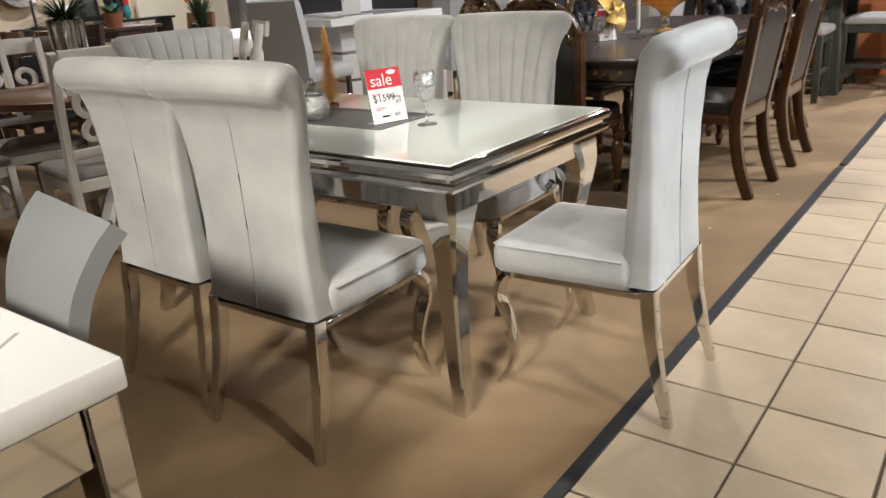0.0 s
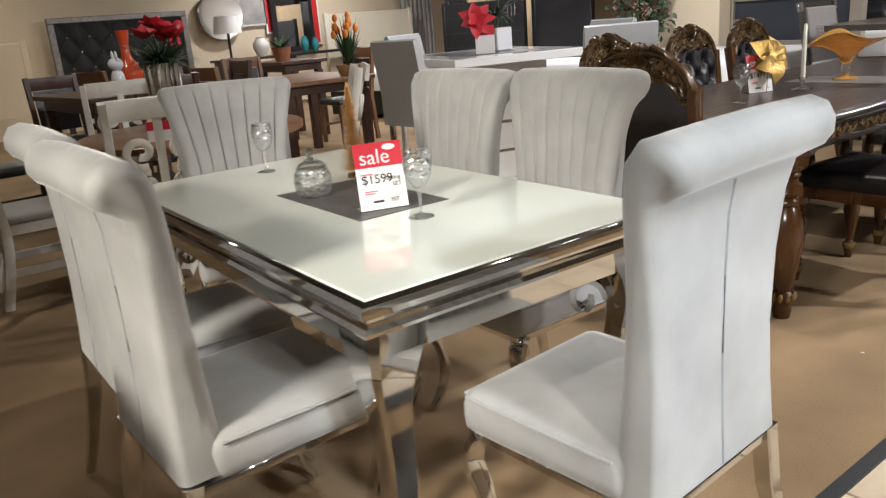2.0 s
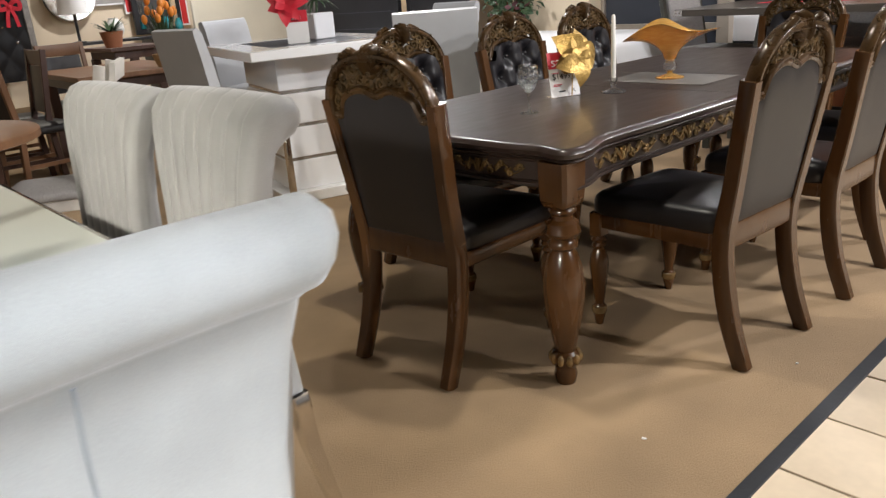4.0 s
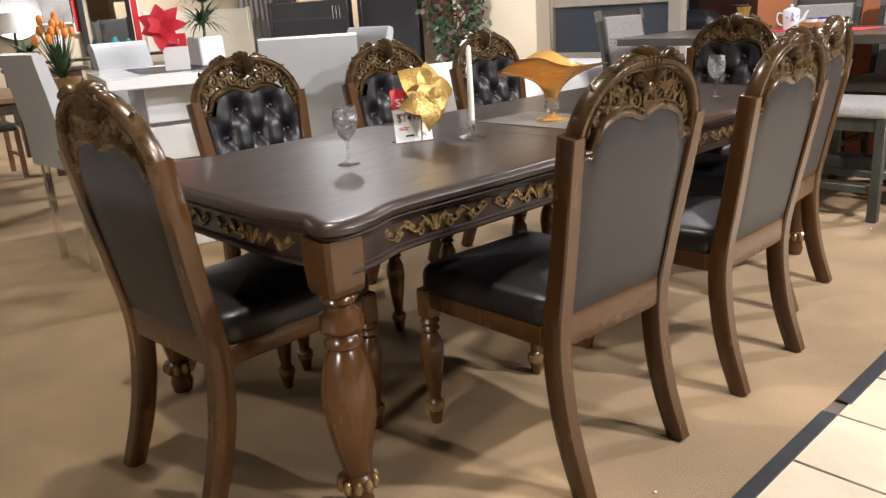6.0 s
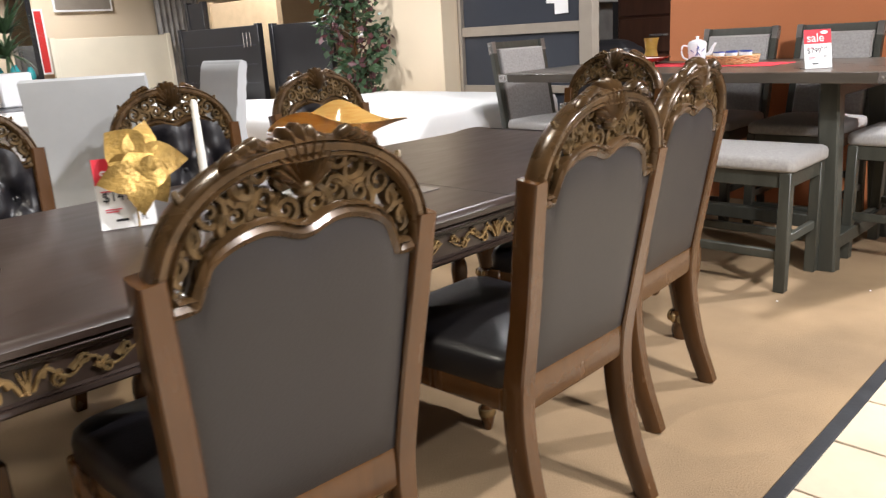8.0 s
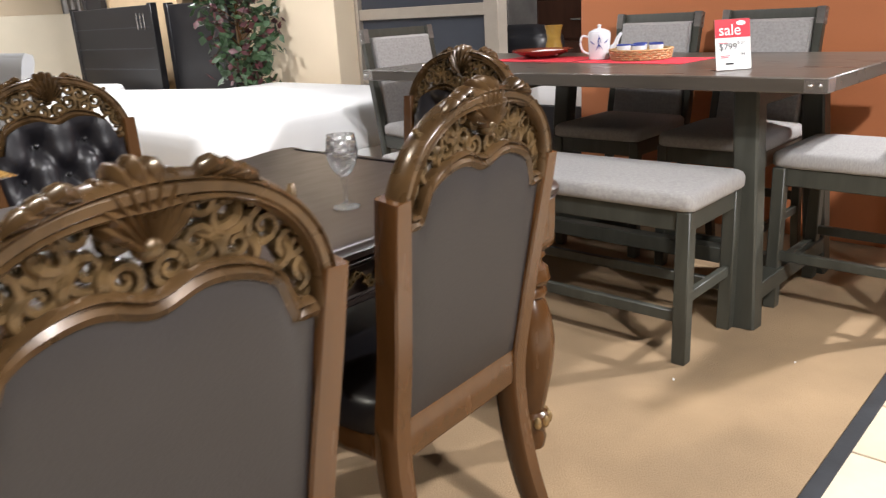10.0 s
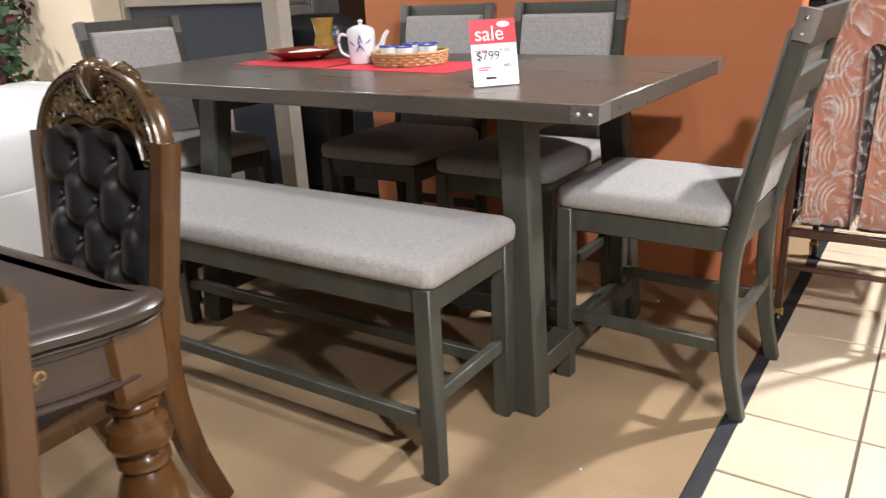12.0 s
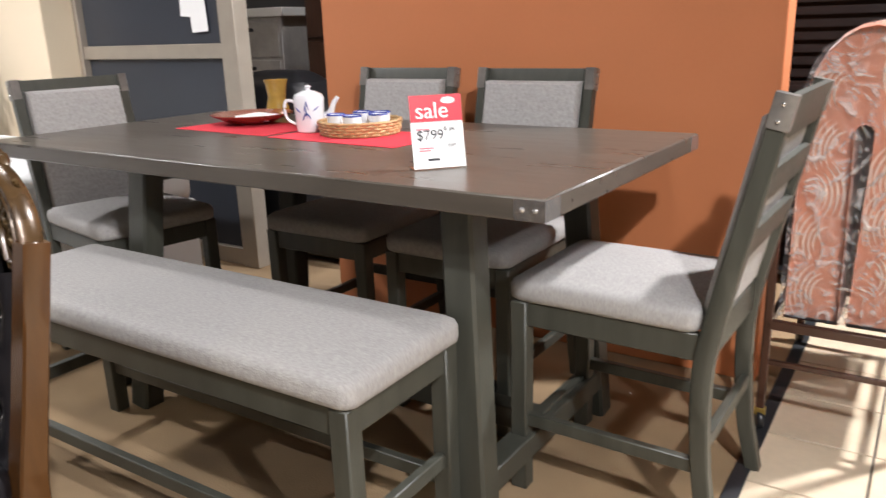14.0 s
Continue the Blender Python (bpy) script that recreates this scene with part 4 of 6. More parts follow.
# bottle-brush tree
th = thing("tinsel_tree", "small copper bottle-brush tree standing on the glass table", "ornament", pose(-1.405, 3.285, 0.7665))
part("base", lathe(bmesh.new(), [(0.03, 0), (0.03, 0.012), (0.006, 0.016), (0.004, 0.05)], 14), M["walnut"], th)
bm = bmesh.new()
rng = random.Random(7)
for k in range(2600):
    f = rng.random()
    z, rad = 0.03 + 0.28 * f, 0.054 * (1 - f) ** 0.8 + 0.006
    a = rng.random() * 6.283
    c, s = math.cos(a), math.sin(a)
    w = 0.0022
    vs = [bm.verts.new(p) for p in ((0.002 * c - w * s, 0.002 * s + w * c, z), (0.002 * c + w * s, 0.002 * s - w * c, z), (rad * c, rad * s, z - 0.012))]
    bm.faces.new(vs)
tagged(part("bristles", bm, M["tinsel"], th), kind="stuff")

# candlestick
th = thing("candlestick", "white taper candle in a clear glass holder on the walnut table", "candle", pose(-1.14, 5.672, 0.781))
part("holder", lathe(bmesh.new(), [(0.050, 0), (0.052, 0.005), (0.030, 0.012), (0.010, 0.018), (0.008, 0.026), (0.016, 0.034), (0.010, 0.042), (0.018, 0.050), (0.020, 0.060), (0.014, 0.062), (0.013, 0.045)], 20), M["clear"], th, "clear glass candle holder")
part("candle", lathe(bmesh.new(), [(0.0105, 0.048), (0.0105, 0.15), (0.008, 0.300), (0.004, 0.308)], 14), M["candle"], th, "white taper candle")

# amber bowl
th = thing("glass_bowl", "freeform amber art-glass bowl on a short clear stem", "bowl", pose(-1.14, 6.108, 0.7832, 0, 0, 35))
part("foot", lathe(bmesh.new(), [(0.062, 0), (0.064, 0.005), (0.040, 0.011), (0.014, 0.020), (0.010, 0.030)], 26), M["amber"], th, "amber glass foot")
part("stem", lathe(bmesh.new(), [(0.010, 0.026), (0.026, 0.036), (0.031, 0.052), (0.026, 0.070), (0.014, 0.080)], 22), M["clear"], th, "clear glass knop")
bm = bmesh.new()
seg = 56


def bowl_ring(f, inset):
    out = []
    for i in range(seg):
        a = 2 * math.pi * i / seg
        flare = 0.026 + 0.140 * f ** 1.55
        r = flare * (1 + 0.26 * f * math.cos(2 * a)) - inset
        z = 0.075 + 0.135 * f ** 0.72 + f ** 3 * (0.020 * math.cos(3 * a + 0.5) - 0.026 * math.cos(2 * a)) + inset * 0.6
        out.append((r * math.cos(a), r * math.sin(a), z))
    return out


loft(bm, [bowl_ring(f, 0) for f in (0.02, 0.12, 0.25, 0.4, 0.55, 0.7, 0.85, 1.0)] + [bowl_ring(f, 0.004) for f in (0.99, 0.85, 0.7, 0.55, 0.4, 0.25, 0.12)])
part("bowl", bm, M["amber"], th, "wavy amber glass bowl", sharp=80)


def petals(bm, n, L, W, rise, rng, droop=0.0, base=(0, 0, 0), facing=None):
    """A whorl of pointed, folded petals round +z, or round 'facing'."""
    q = Vector(facing).to_track_quat("Z", "Y").to_matrix().to_4x4() if facing else Matrix()
    q = Matrix.Translation(base) @ q
    for k in range(n):
        a = 2 * math.pi * (k + rng.uniform(-0.2, 0.2)) / n
        l, w, up = L * rng.uniform(0.75, 1.1), W * rng.uniform(0.8, 1.1), rise * rng.uniform(0.5, 1.4)
        rows = []
        for i in range(6):
            f = i / 5
            ww = w * math.sin(math.pi * min(1, 0.12 + 0.88 * f) ** 0.8) * (1 if i < 5 else 0.05)
            z = up * f - droop * f * f
            c = Vector((math.cos(a) * l * f, math.sin(a) * l * f, z))
            s = Vector((-math.sin(a), math.cos(a), 0)) * ww
            rows.append([q @ (c - s + Vector((0, 0, 0.18 * ww))), q @ c, q @ (c + s + Vector((0, 0, 0.18 * ww)))])
        loft(bm, rows, wrap=False)
    return bm


th = thing("gold_poinsettia", "gold foil artificial poinsettia clipped to the sale sign", "artificial flower", pose(-1.222, 5.548, 0.955))
rng = random.Random(3)
bm = petals(bmesh.new(), 5, 0.125, 0.052, 0.03, rng, 0.11, facing=(1, -0.5, 0.1))
petals(bm, 4, 0.100, 0.040, 0.045, rng, 0.07, base=(0.014, -0.008, -0.035), facing=(1, -0.5, 0.2))
part("petals", bm, M["gold_leaf"], th)
part("stem", sweep(bmesh.new(), [(-0.01, -0.01, 0), (-0.02, -0.015, -0.08), (-0.022, -0.016, -0.171)], 0.0025, sides=6), M["gold_leaf"], th)

# tea things on the counter table
th = thing("teapot", "white porcelain teapot with blue leaf pattern on red cloth", "teapot", pose(-1.48, 9.01, 0.9476, 0, 0, 33) @ Matrix.Scale(0.86, 4))
pot = part("pot", lathe(bmesh.new(), [(0.050, 0), (0.054, 0.004), (0.058, 0.06), (0.062, 0.135), (0.060, 0.140), (0.056, 0.138), (0.01, 0.137)], 26), M["ceramic"], th)
part("lid", lathe(bmesh.new(), [(0.058, 0.139), (0.056, 0.148), (0.030, 0.160), (0.010, 0.164), (0.008, 0.172), (0.014, 0.180), (0.001, 0.186)], 22), M["ceramic"], th, "domed lid with knob")
part("spout", sweep(bmesh.new(), smooth_path([(0.055, 0, 0.05), (0.085, 0, 0.075), (0.10, 0, 0.11), (0.118, 0, 0.135)], 10), [0.016 - 0.0008 * i for i in range(11)], sides=10), M["ceramic"], th)
part("handle", sweep(bmesh.new(), smooth_path([(-0.058, 0, 0.12), (-0.09, 0, 0.125), (-0.10, 0, 0.09), (-0.088, 0, 0.05), (-0.055, 0, 0.03)], 16), 0.006, sides=8), M["ceramic"], th)
bm = bmesh.new()
for k, (a, z, l) in enumerate(((-1.9, 0.05, 60), (-1.6, 0.06, 95), (-1.3, 0.055, 130), (-1.75, 0.085, 75), (-1.45, 0.09, 110), (-1.2, 0.085, 30), (-2.0, 0.08, 150))):
    pts = [(0.0605 * math.cos(a + f * 0.55 * math.cos(radians(l))), 0.0605 * math.sin(a + f * 0.55 * math.cos(radians(l))), z + f * 0.040 * math.sin(radians(l))) for f in (0, 0.5, 1)]
    sweep(bm, pts, [0.001, 0.005, 0.001], [0.001, 0.003, 0.001], sides=6)
part("leaf_pattern", bm, M["cobalt"], pot, "cobalt blue painted leaves")

th = thing("wicker_basket", "round woven wicker tray holding small porcelain cups", "basket", pose(-1.275, 9.03, 0.9476))
bm = lathe(bmesh.new(), [(0.02, 0.002), (0.125, 0.002), (0.125, 0.008), (0.02, 0.008)], 32)
part("base", bm, M["wicker"], th)
for k in range(5):
    q = [((0.128 + 0.002 * k + 0.0035 * (1 if (i + k) % 2 else -1)) * math.cos(2 * math.pi * i / 40), (0.128 + 0.002 * k + 0.0035 * (1 if (i + k) % 2 else -1)) * math.sin(2 * math.pi * i / 40), 0.006 + 0.0095 * k) for i in range(41)]
    part("cane", sweep(bmesh.new(), q, 0.0055, sides=6), M["wicker"], th)
cup = None
for dx, dy in ((-0.06, -0.05), (0.02, -0.065), (0.07, 0.01), (-0.03, 0.05), (0.04, 0.065)):
    if cup is None:
        cup = thing("tea_cup", "small white porcelain cup with blue rim in the basket", "cup", pose(-1.275 + dx, 9.03 + dy, 0.9558), "cups in the basket")
        part("cup", lathe(bmesh.new(), [(0.020, 0), (0.027, 0.004), (0.031, 0.045), (0.032, 0.060), (0.030, 0.060), (0.028, 0.045), (0.02, 0.008), (0.002, 0.006)], 20), M["ceramic"], cup)
        part("rim_band", lathe(bmesh.new(), [(0.0322, 0.055), (0.0326, 0.0605), (0.0296, 0.0605), (0.0296, 0.057)], 20, caps=False), M["cobalt"], cup, "cobalt blue rim")
    else:
        copy_thing(cup, pose(-1.275 + dx, 9.03 + dy, 0.9558))
th = thing("plate", "shallow red-brown ceramic platter on red cloth", "plate", pose(-1.88, 9.12, 0.9476))
part("platter", lathe(bmesh.new(), [(0.06, 0), (0.08, 0.003), (0.155, 0.036), (0.158, 0.040), (0.150, 0.039), (0.075, 0.010), (0.01, 0.008)], 34), M["redware"], th)
th = thing("napkins", "folded white paper napkins lying in the platter", "napkins", pose(-1.86, 9.12, 0.960))
bm = box(bmesh.new(), -0.085, 0.075, -0.06, 0.06, 0, 0.012, bevel=0.003, m=pose(0, 0, 0, 0, 0, 20))
box(bm, -0.06, 0.09, -0.055, 0.05, 0.012, 0.022, bevel=0.003, m=pose(0, 0, 0, 3, 0, -12))
part("paper", bm, M["paper"], th)
th = thing("amber_vase", "small mustard amber glass vase on the counter table", "vase", pose(-1.96, 9.34, 0.9455) @ Matrix.Diagonal((0.9, 0.9, 0.68, 1)))
part("vase", lathe(bmesh.new(), [(0.045, 0), (0.055, 0.01), (0.052, 0.06), (0.040, 0.12), (0.048, 0.19), (0.056, 0.225), (0.050, 0.224), (0.034, 0.12), (0.046, 0.02), (0.005, 0.01)], 22), M["mustard"], th)

# ---- rolled-up cot beside the orange wall ----
th = thing("folding_cot", "folded rollaway cot, copper satin mattress wrapped in clear plastic", "cot", pose(0.187, 9.83, 0, 0, 0, 0))


def arch_ring(half, thick, y, wob=0.0):
    out = []
    inner = half - thick
    H = 1.06
    top = [(half, 0.385), (half + wob, 0.55), (half, 0.80)] + [(half * math.cos(a), H + half * 1.45 * math.sin(a) - 0.04) for a in [math.pi * k / 12 for k in range(13)]] + [(-half, 0.80), (-half - wob, 0.55), (-half, 0.385)]
    bot = [(-inner * 0.45, 0.385), (-inner * 0.8, 0.80)] + [(-inner * math.cos(a), H - 0.10 + inner * math.sin(a)) for a in [math.pi * k / 8 for k in range(9)]] + [(inner * 0.8, 0.80), (inner * 0.45, 0.385)]
    return [(x, y, z) for x, z in top + bot]


bm = loft(bmesh.new(), [arch_ring(0.160, 0.135, y) for y in (-0.355, -0.385)] + [arch_ring(0.167, 0.146, y, 0.006) for y in (-0.29, 0, 0.29)] + [arch_ring(0.160, 0.135, 0.35)])
mt = part("mattress", bm, M["copper_satin"], th, "copper satin mattress folded in two", sharp=50)
bm = bmesh.new()
rng = random.Random(12)
for k in range(10):
    sx = -1 if k % 2 else 1
    cx, cz, turn = sx * rng.uniform(0.075, 0.105), 0.46 + 0.15 * (k // 2) + (0.07 if sx > 0 else 0) + rng.uniform(-0.02, 0.02), rng.choice((-1, 1))
    for i, r0 in enumerate((0.045, 0.058, 0.072, 0.088, 0.104)):
        a0 = math.radians((-35 if turn > 0 else 215) + rng.uniform(-8, 8))
        arc = [(cx - turn * 0.045 + r0 * math.cos(a0 + turn * u / 12 * (1.9 - 0.12 * i)), cz + 1.25 * r0 * math.sin(a0 + turn * u / 12 * (1.9 - 0.12 * i))) for u in range(13)]
        q = [(sx * max(0.026, min(0.152, sx * x)), -0.357, z) for x, z in arc]
        sweep(bm, q, [0.0008 + 0.0034 * math.sin(math.pi * u / 12) for u in range(13)], 0.001, sides=5, up=(0, 1, 0))
part("brocade", bm, M["brocade"], mt, "pale embroidered swirls")
film = bpy.data.materials.new("plastic_film")
film.use_nodes = True
nt = film.node_tree
for n in list(nt.nodes):
    if n.type != "OUTPUT_MATERIAL":
        nt.nodes.remove(n)
tr, gl, mx, nz, rp, bp, nz2 = (nt.nodes.new(k) for k in ("ShaderNodeBsdfTransparent", "ShaderNodeBsdfPrincipled", "ShaderNodeMixShader", "ShaderNodeTexNoise", "ShaderNodeMapRange", "ShaderNodeBump", "ShaderNodeTexCoord"))
gl.inputs["Base Color"].default_value, gl.inputs["Roughness"].default_value = (0.85, 0.85, 0.86, 1), 0.18
nz.inputs["Scale"].default_value, nz.inputs["Detail"].default_value, nz.inputs["Distortion"].default_value = 11, 4, 3.5
rp.inputs["From Min"].default_value, rp.inputs["From Max"].default_value, rp.inputs["To Min"].default_value, rp.inputs["To Max"].default_value = 0.47, 0.74, 0.06, 0.66
bp.inputs["Strength"].default_value, bp.inputs["Distance"].default_value = 1.0, 0.03
L = nt.links
L.new(nz2.outputs["Object"], nz.inputs["Vector"])
L.new(nz.outputs["Fac"], rp.inputs["Value"])
L.new(nz.outputs["Fac"], bp.inputs["Height"])
L.new(bp.outputs[0], gl.inputs["Normal"])
L.new(rp.outputs[0], mx.inputs[0])
L.new(tr.outputs[0], mx.inputs[1])
L.new(gl.outputs[0], mx.inputs[2])
L.new(mx.outputs[0], [n for n in nt.nodes if n.type == "OUTPUT_MATERIAL"][0].inputs[0])
bm = bmesh.new()
rings = []
for j, y in enumerate((-0.372, -0.36, -0.2, 0.0, 0.2, 0.37)):
    rings.append([(x * (1.05 if abs(x) > 0.1 else 0.8) + 0.007 * noise.noise((x * 9, y * 9, z * 9)), y + 0.006 * noise.noise((z * 8, x * 8, y)), z * 1.008 - 0.008 + 0.006 * noise.noise((y * 9, z * 9, x * 9))) for x, y, z in arch_ring(0.168, 0.166, y)])
loft(bm, rings)
part("plastic_wrap", bm, film, th, "crinkled clear plastic wrap", sharp=20)
for y in (-0.40, 0.40):
    part("rail", boxed(-0.20, 0.205, y - 0.012, y + 0.012, 0.345, 0.375, bevel=0.003), M["dark_wood"], th, "dark brown metal rail")
    part("rail", boxed(-0.20, 0.205, y - 0.008, y + 0.008, 0.225, 0.242, bevel=0.002), M["dark_wood"], th)
    for sx in (-0.20, 0.205):
        part("upright", boxed(sx - 0.012, sx + 0.012, y - 0.012, y + 0.012, 0.07, 0.80 if sx < 0 else 1.22, bevel=0.003), M["dark_wood"], th, "dark brown metal upright")
        w = lathe(bmesh.new(), [(0.006, -0.011), (0.026, -0.011), (0.030, -0.006), (0.030, 0.006), (0.026, 0.011), (0.006, 0.011)], 18)
        bmesh.ops.transform(w, matrix=pose(sx, y, 0.030, 0, 90, 20), verts=w.verts)
        wh = part("caster", w, M["black"], th, "black caster wheel")
        part("fork", boxed(sx - 0.017, sx + 0.017, y - 0.012, y + 0.012, 0.045, 0.075, bevel=0.003), M["brass"], wh, "brass caster fork")
for sx in (-0.20, 0.205):
    part("rail", boxed(sx - 0.010, sx + 0.010, -0.39, 0.39, 0.347, 0.373, bevel=0.003), M["dark_wood"], th)


# ---- white marble-look table at the start ----
th = thing("marble_table", "white marble-look dining table with polished chrome frame legs", "table", pose(-0.98, 1.17, 0))
part("tabletop", boxed(-0.80, 0.80, -0.44, 0.44, 0.715, 0.765, bevel=0.006, seg=2), M["gloss_white"], th)
bm = bmesh.new()
for pts in ([(0.74, -0.1), (0.66, 0.08), (0.70, 0.22), (0.58, 0.40)], [(0.45, -0.4), (0.36, -0.1), (0.2, 0.1), (0.12, 0.4)], [(-0.2, -0.4), (-0.35, 0.0), (-0.3, 0.4)]):
    sweep(bm, smooth_path([(x, y, 0.7652) for x, y in pts], 14), 0.004, 0.0006, sides=5)
part("vein", bm, M["art_grey"], th, "soft grey marble veins")
for sx in (-1, 1):
    for sy in (-1, 1):
        part("leg", box(bmesh.new(), sx * 0.755 - 0.038, sx * 0.755 + 0.038, sy * 0.40 - 0.025, sy * 0.40 + 0.025, 0, 0.715, bevel=0.004), M["chrome"], th, "flat polished chrome leg")
    part("rail", boxed(sx * 0.755 - 0.03, sx * 0.755 + 0.03, -0.374, 0.374, 0.615, 0.712, bevel=0.004), M["chrome"], th)
part("rail", boxed(-0.724, 0.724, 0.385, 0.415, 0.640, 0.712, bevel=0.004), M["chrome"], th)


def sling_chair(m):
    th = thing("sling_chair", "smooth grey leatherette chair with curved back, at the marble-look table", "chair", m, "chairs at the marble-look table")
    spine = smooth_path([(0, a, b) for a, b in [(0.24, 0.40), (0.20, 0.45), (0.0, 0.44), (-0.17, 0.42), (-0.225, 0.50), (-0.235, 0.62), (-0.262, 0.73), (-0.31, 0.81), (-0.35, 0.85)]], 30)
    part("shell", sweep(bmesh.new(), spine, [0.18 + 0.012 * math.cos(i / 30 * 6.28) for i in range(31)], 0.022, up=(0, 0, 1), square=True), M["sling_grey"], th, sharp=60)
    for sx in (-1, 1):
        q = smooth_path([(sx * 0.2, 0.18, 0.42), (sx * 0.2, 0.22, 0.1), (sx * 0.2, 0.2, 0.012), (sx * 0.2, -0.2, 0.012)], 16)
        part("leg", sweep(bmesh.new(), q, 0.011, sides=8), M["chrome"], th, "bent chrome tube leg")


sling_chair(pose(-0.715, 1.488, 0, 0, 0, 171))


# ---- white farmhouse set round the brown table ----
def scroll_chair(m):
    th = thing("scroll_back_chair", "distressed white wooden chair with scroll back and grey seat", "chair", m, "white chairs round the brown table")
    for sx in (-1, 1):
        p = smooth_path([(sx * 0.20, -0.29, 0), (sx * 0.20, -0.235, 0.25), (sx * 0.20, -0.225, 0.46), (sx * 0.20, -0.265, 0.75), (sx * 0.20, -0.325, 1.02)], 14)
        part("leg", sweep(bmesh.new(), p, 0.018, 0.024, up=(0, 1, 0), square=True), M["chalk"], th, "white back leg running up into the back post")
        part("leg", boxed(sx * 0.20 - 0.021, sx * 0.20 + 0.021, 0.19, 0.232, 0, 0.43, bevel=0.004), M["chalk"], th)
        part("stretcher", boxed(sx * 0.20 - 0.011, sx * 0.20 + 0.011, -0.23, 0.2, 0.16, 0.20, bevel=0.003), M["chalk"], th)
        q = [(sx * x, -0.236 - 0.14 * (z - 0.5) / 0.5, z) for x, z in spiral(0.085, 0.80, 0.072, 0.022, 250, 1.1, 18)]
        part("scroll", sweep(bmesh.new(), q, 0.016, 0.011, up=(0, 1, 0), square=True), M["chalk"], th, "sawn scroll")
        q = [(sx * x, -0.236 - 0.14 * (z - 0.5) / 0.5, z) for x, z in spiral(0.075, 0.655, 0.055, 0.02, 110, -1.0, 16)]
        part("scroll", sweep(bmesh.new(), q, 0.014, 0.011, up=(0, 1, 0), square=True), M["chalk"], th)
    for z, h in ((0.985, 0.045), (0.56, 0.022)):
        part("rail", sweep(bmesh.new(), [(-0.19, -0.236 - 0.14 * (z - 0.5) / 0.5, z), (0.19, -0.236 - 0.14 * (z - 0.5) / 0.5, z)], 0.012, h, up=(0, -0.2, 1), square=True), M["chalk"], th)
    part("splat", sweep(bmesh.new(), [(0, -0.252, 0.57), (0, -0.355, 0.95)], 0.018, 0.009, up=(0, 1, 0), square=True), M["chalk"], th)
    part("seat_frame", boxed(-0.215, 0.215, -0.235, 0.225, 0.375, 0.430, bevel=0.004), M["chalk"], th)
    part("seat", cushion(bmesh.new(), -0.225, 0.225, -0.215, 0.24, 0.430, 0.475, r=0.04, crown=0.015), M["linen"], th, "grey fabric seat pad", sharp=70)
    return th


wc = scroll_chair(pose(-3.68, 2.70, 0))
for x, y, rz in ((-2.88, 3.08, 80), (-3.28, 4.10, 152), (-3.86, 3.25, -105)):
    copy_thing(wc, pose(x, y, 0, 0, 0, rz))

th = thing("round_table", "round brown wooden table on a white pedestal", "table", pose(-3.50, 3.50, 0))
part("tabletop", lathe(bmesh.new(), [(0.1, 0.715), (0.60, 0.715), (0.615, 0.722), (0.615, 0.752), (0.605, 0.760), (0.01, 0.760)], 56), M["brown_top"], th)
part("pedestal", lathe(bmesh.new(), [(0.10, 0.02), (0.12, 0.05), (0.085, 0.12), (0.11, 0.25), (0.13, 0.36), (0.10, 0.5), (0.085, 0.60), (0.14, 0.69), (0.16, 0.715)], 24), M["chalk"], th)
for k in range(4):
    a = math.pi / 4 + k * math.pi / 2
    part("foot", sweep(bmesh.new(), smooth_path([(0.06 * math.cos(a), 0.06 * math.sin(a), 0.16), (0.2 * math.cos(a), 0.2 * math.sin(a), 0.11), (0.36 * math.cos(a), 0.36 * math.sin(a), 0.03)], 8), 0.03, 0.03, square=True), M["chalk"], th)


def foliage(bm, n, rng, spread, base, length, width, up=0.5, arc=1.0):
    """Long blades springing from one point."""
    for k in range(n):
        a = rng.uniform(0, 6.283)
        l, ri = length * rng.uniform(0.6, 1.1), rng.uniform(0.3, 1.0) * up
        rows = []
        for i in range(5):
            f = i / 4
            r = spread * f * l / length
            c = Vector(base) + Vector((math.cos(a) * r, math.sin(a) * r, l * (ri * f * 1.5 - arc * 0.5 * f * f * (1 - ri * 0.6))))
            s = Vector((-math.sin(a), math.cos(a), 0)) * width * (1 - f ** 2 + 0.05)
            rows.append([c - s, c + s])
        loft(bm, rows, wrap=False)
    return bm


rng = random.Random(5)
th = thing("flower_pot", "mirrored silver pot with red flowers and green sprigs", "flower pot", pose(-3.46, 3.38, 0.7605))
part("pot", lathe(bmesh.new(), [(0.080, 0), (0.084, 0.004), (0.096, 0.37), (0.091, 0.37), (0.072, 0.02), (0.005, 0.015)], 26), M["chrome"], th, "mirrored silver pot")
tagged(part("greenery", foliage(bmesh.new(), 420, rng, 0.27, (0, 0, 0.36), 0.24, 0.004, 0.7, 1.3), M["leaf"], th, "green sprigs"), kind="stuff")
for dx, dy, dz in ((-0.05, -0.05, 0.50), (0.07, 0.02, 0.52), (0.0, 0.09, 0.49), (-0.08, 0.06, 0.48), (0.02, -0.02, 0.55)):
    bm = petals(bmesh.new(), 9, 0.085, 0.032, 0.06, rng, 0.0, base=(dx, dy, dz))
    petals(bm, 6, 0.045, 0.02, 0.055, rng, 0.0, base=(dx, dy, dz))
    part("red_flower", bm, M["red"], th, "red silk flower")
th = thing("sale_card", "small red and white sale card on the brown table", "sign", pose(-3.18, 3.22, 0.7605, 0, 0, 60))
part("card", boxed(-0.06, 0.06, -0.001, 0.001, 0, 0.10, bevel=0), M["paper"], th)
part("band", boxed(-0.06, 0.06, -0.0022, -0.0012, 0.10 * 0.55, 0.10, bevel=0), M["red"], th)


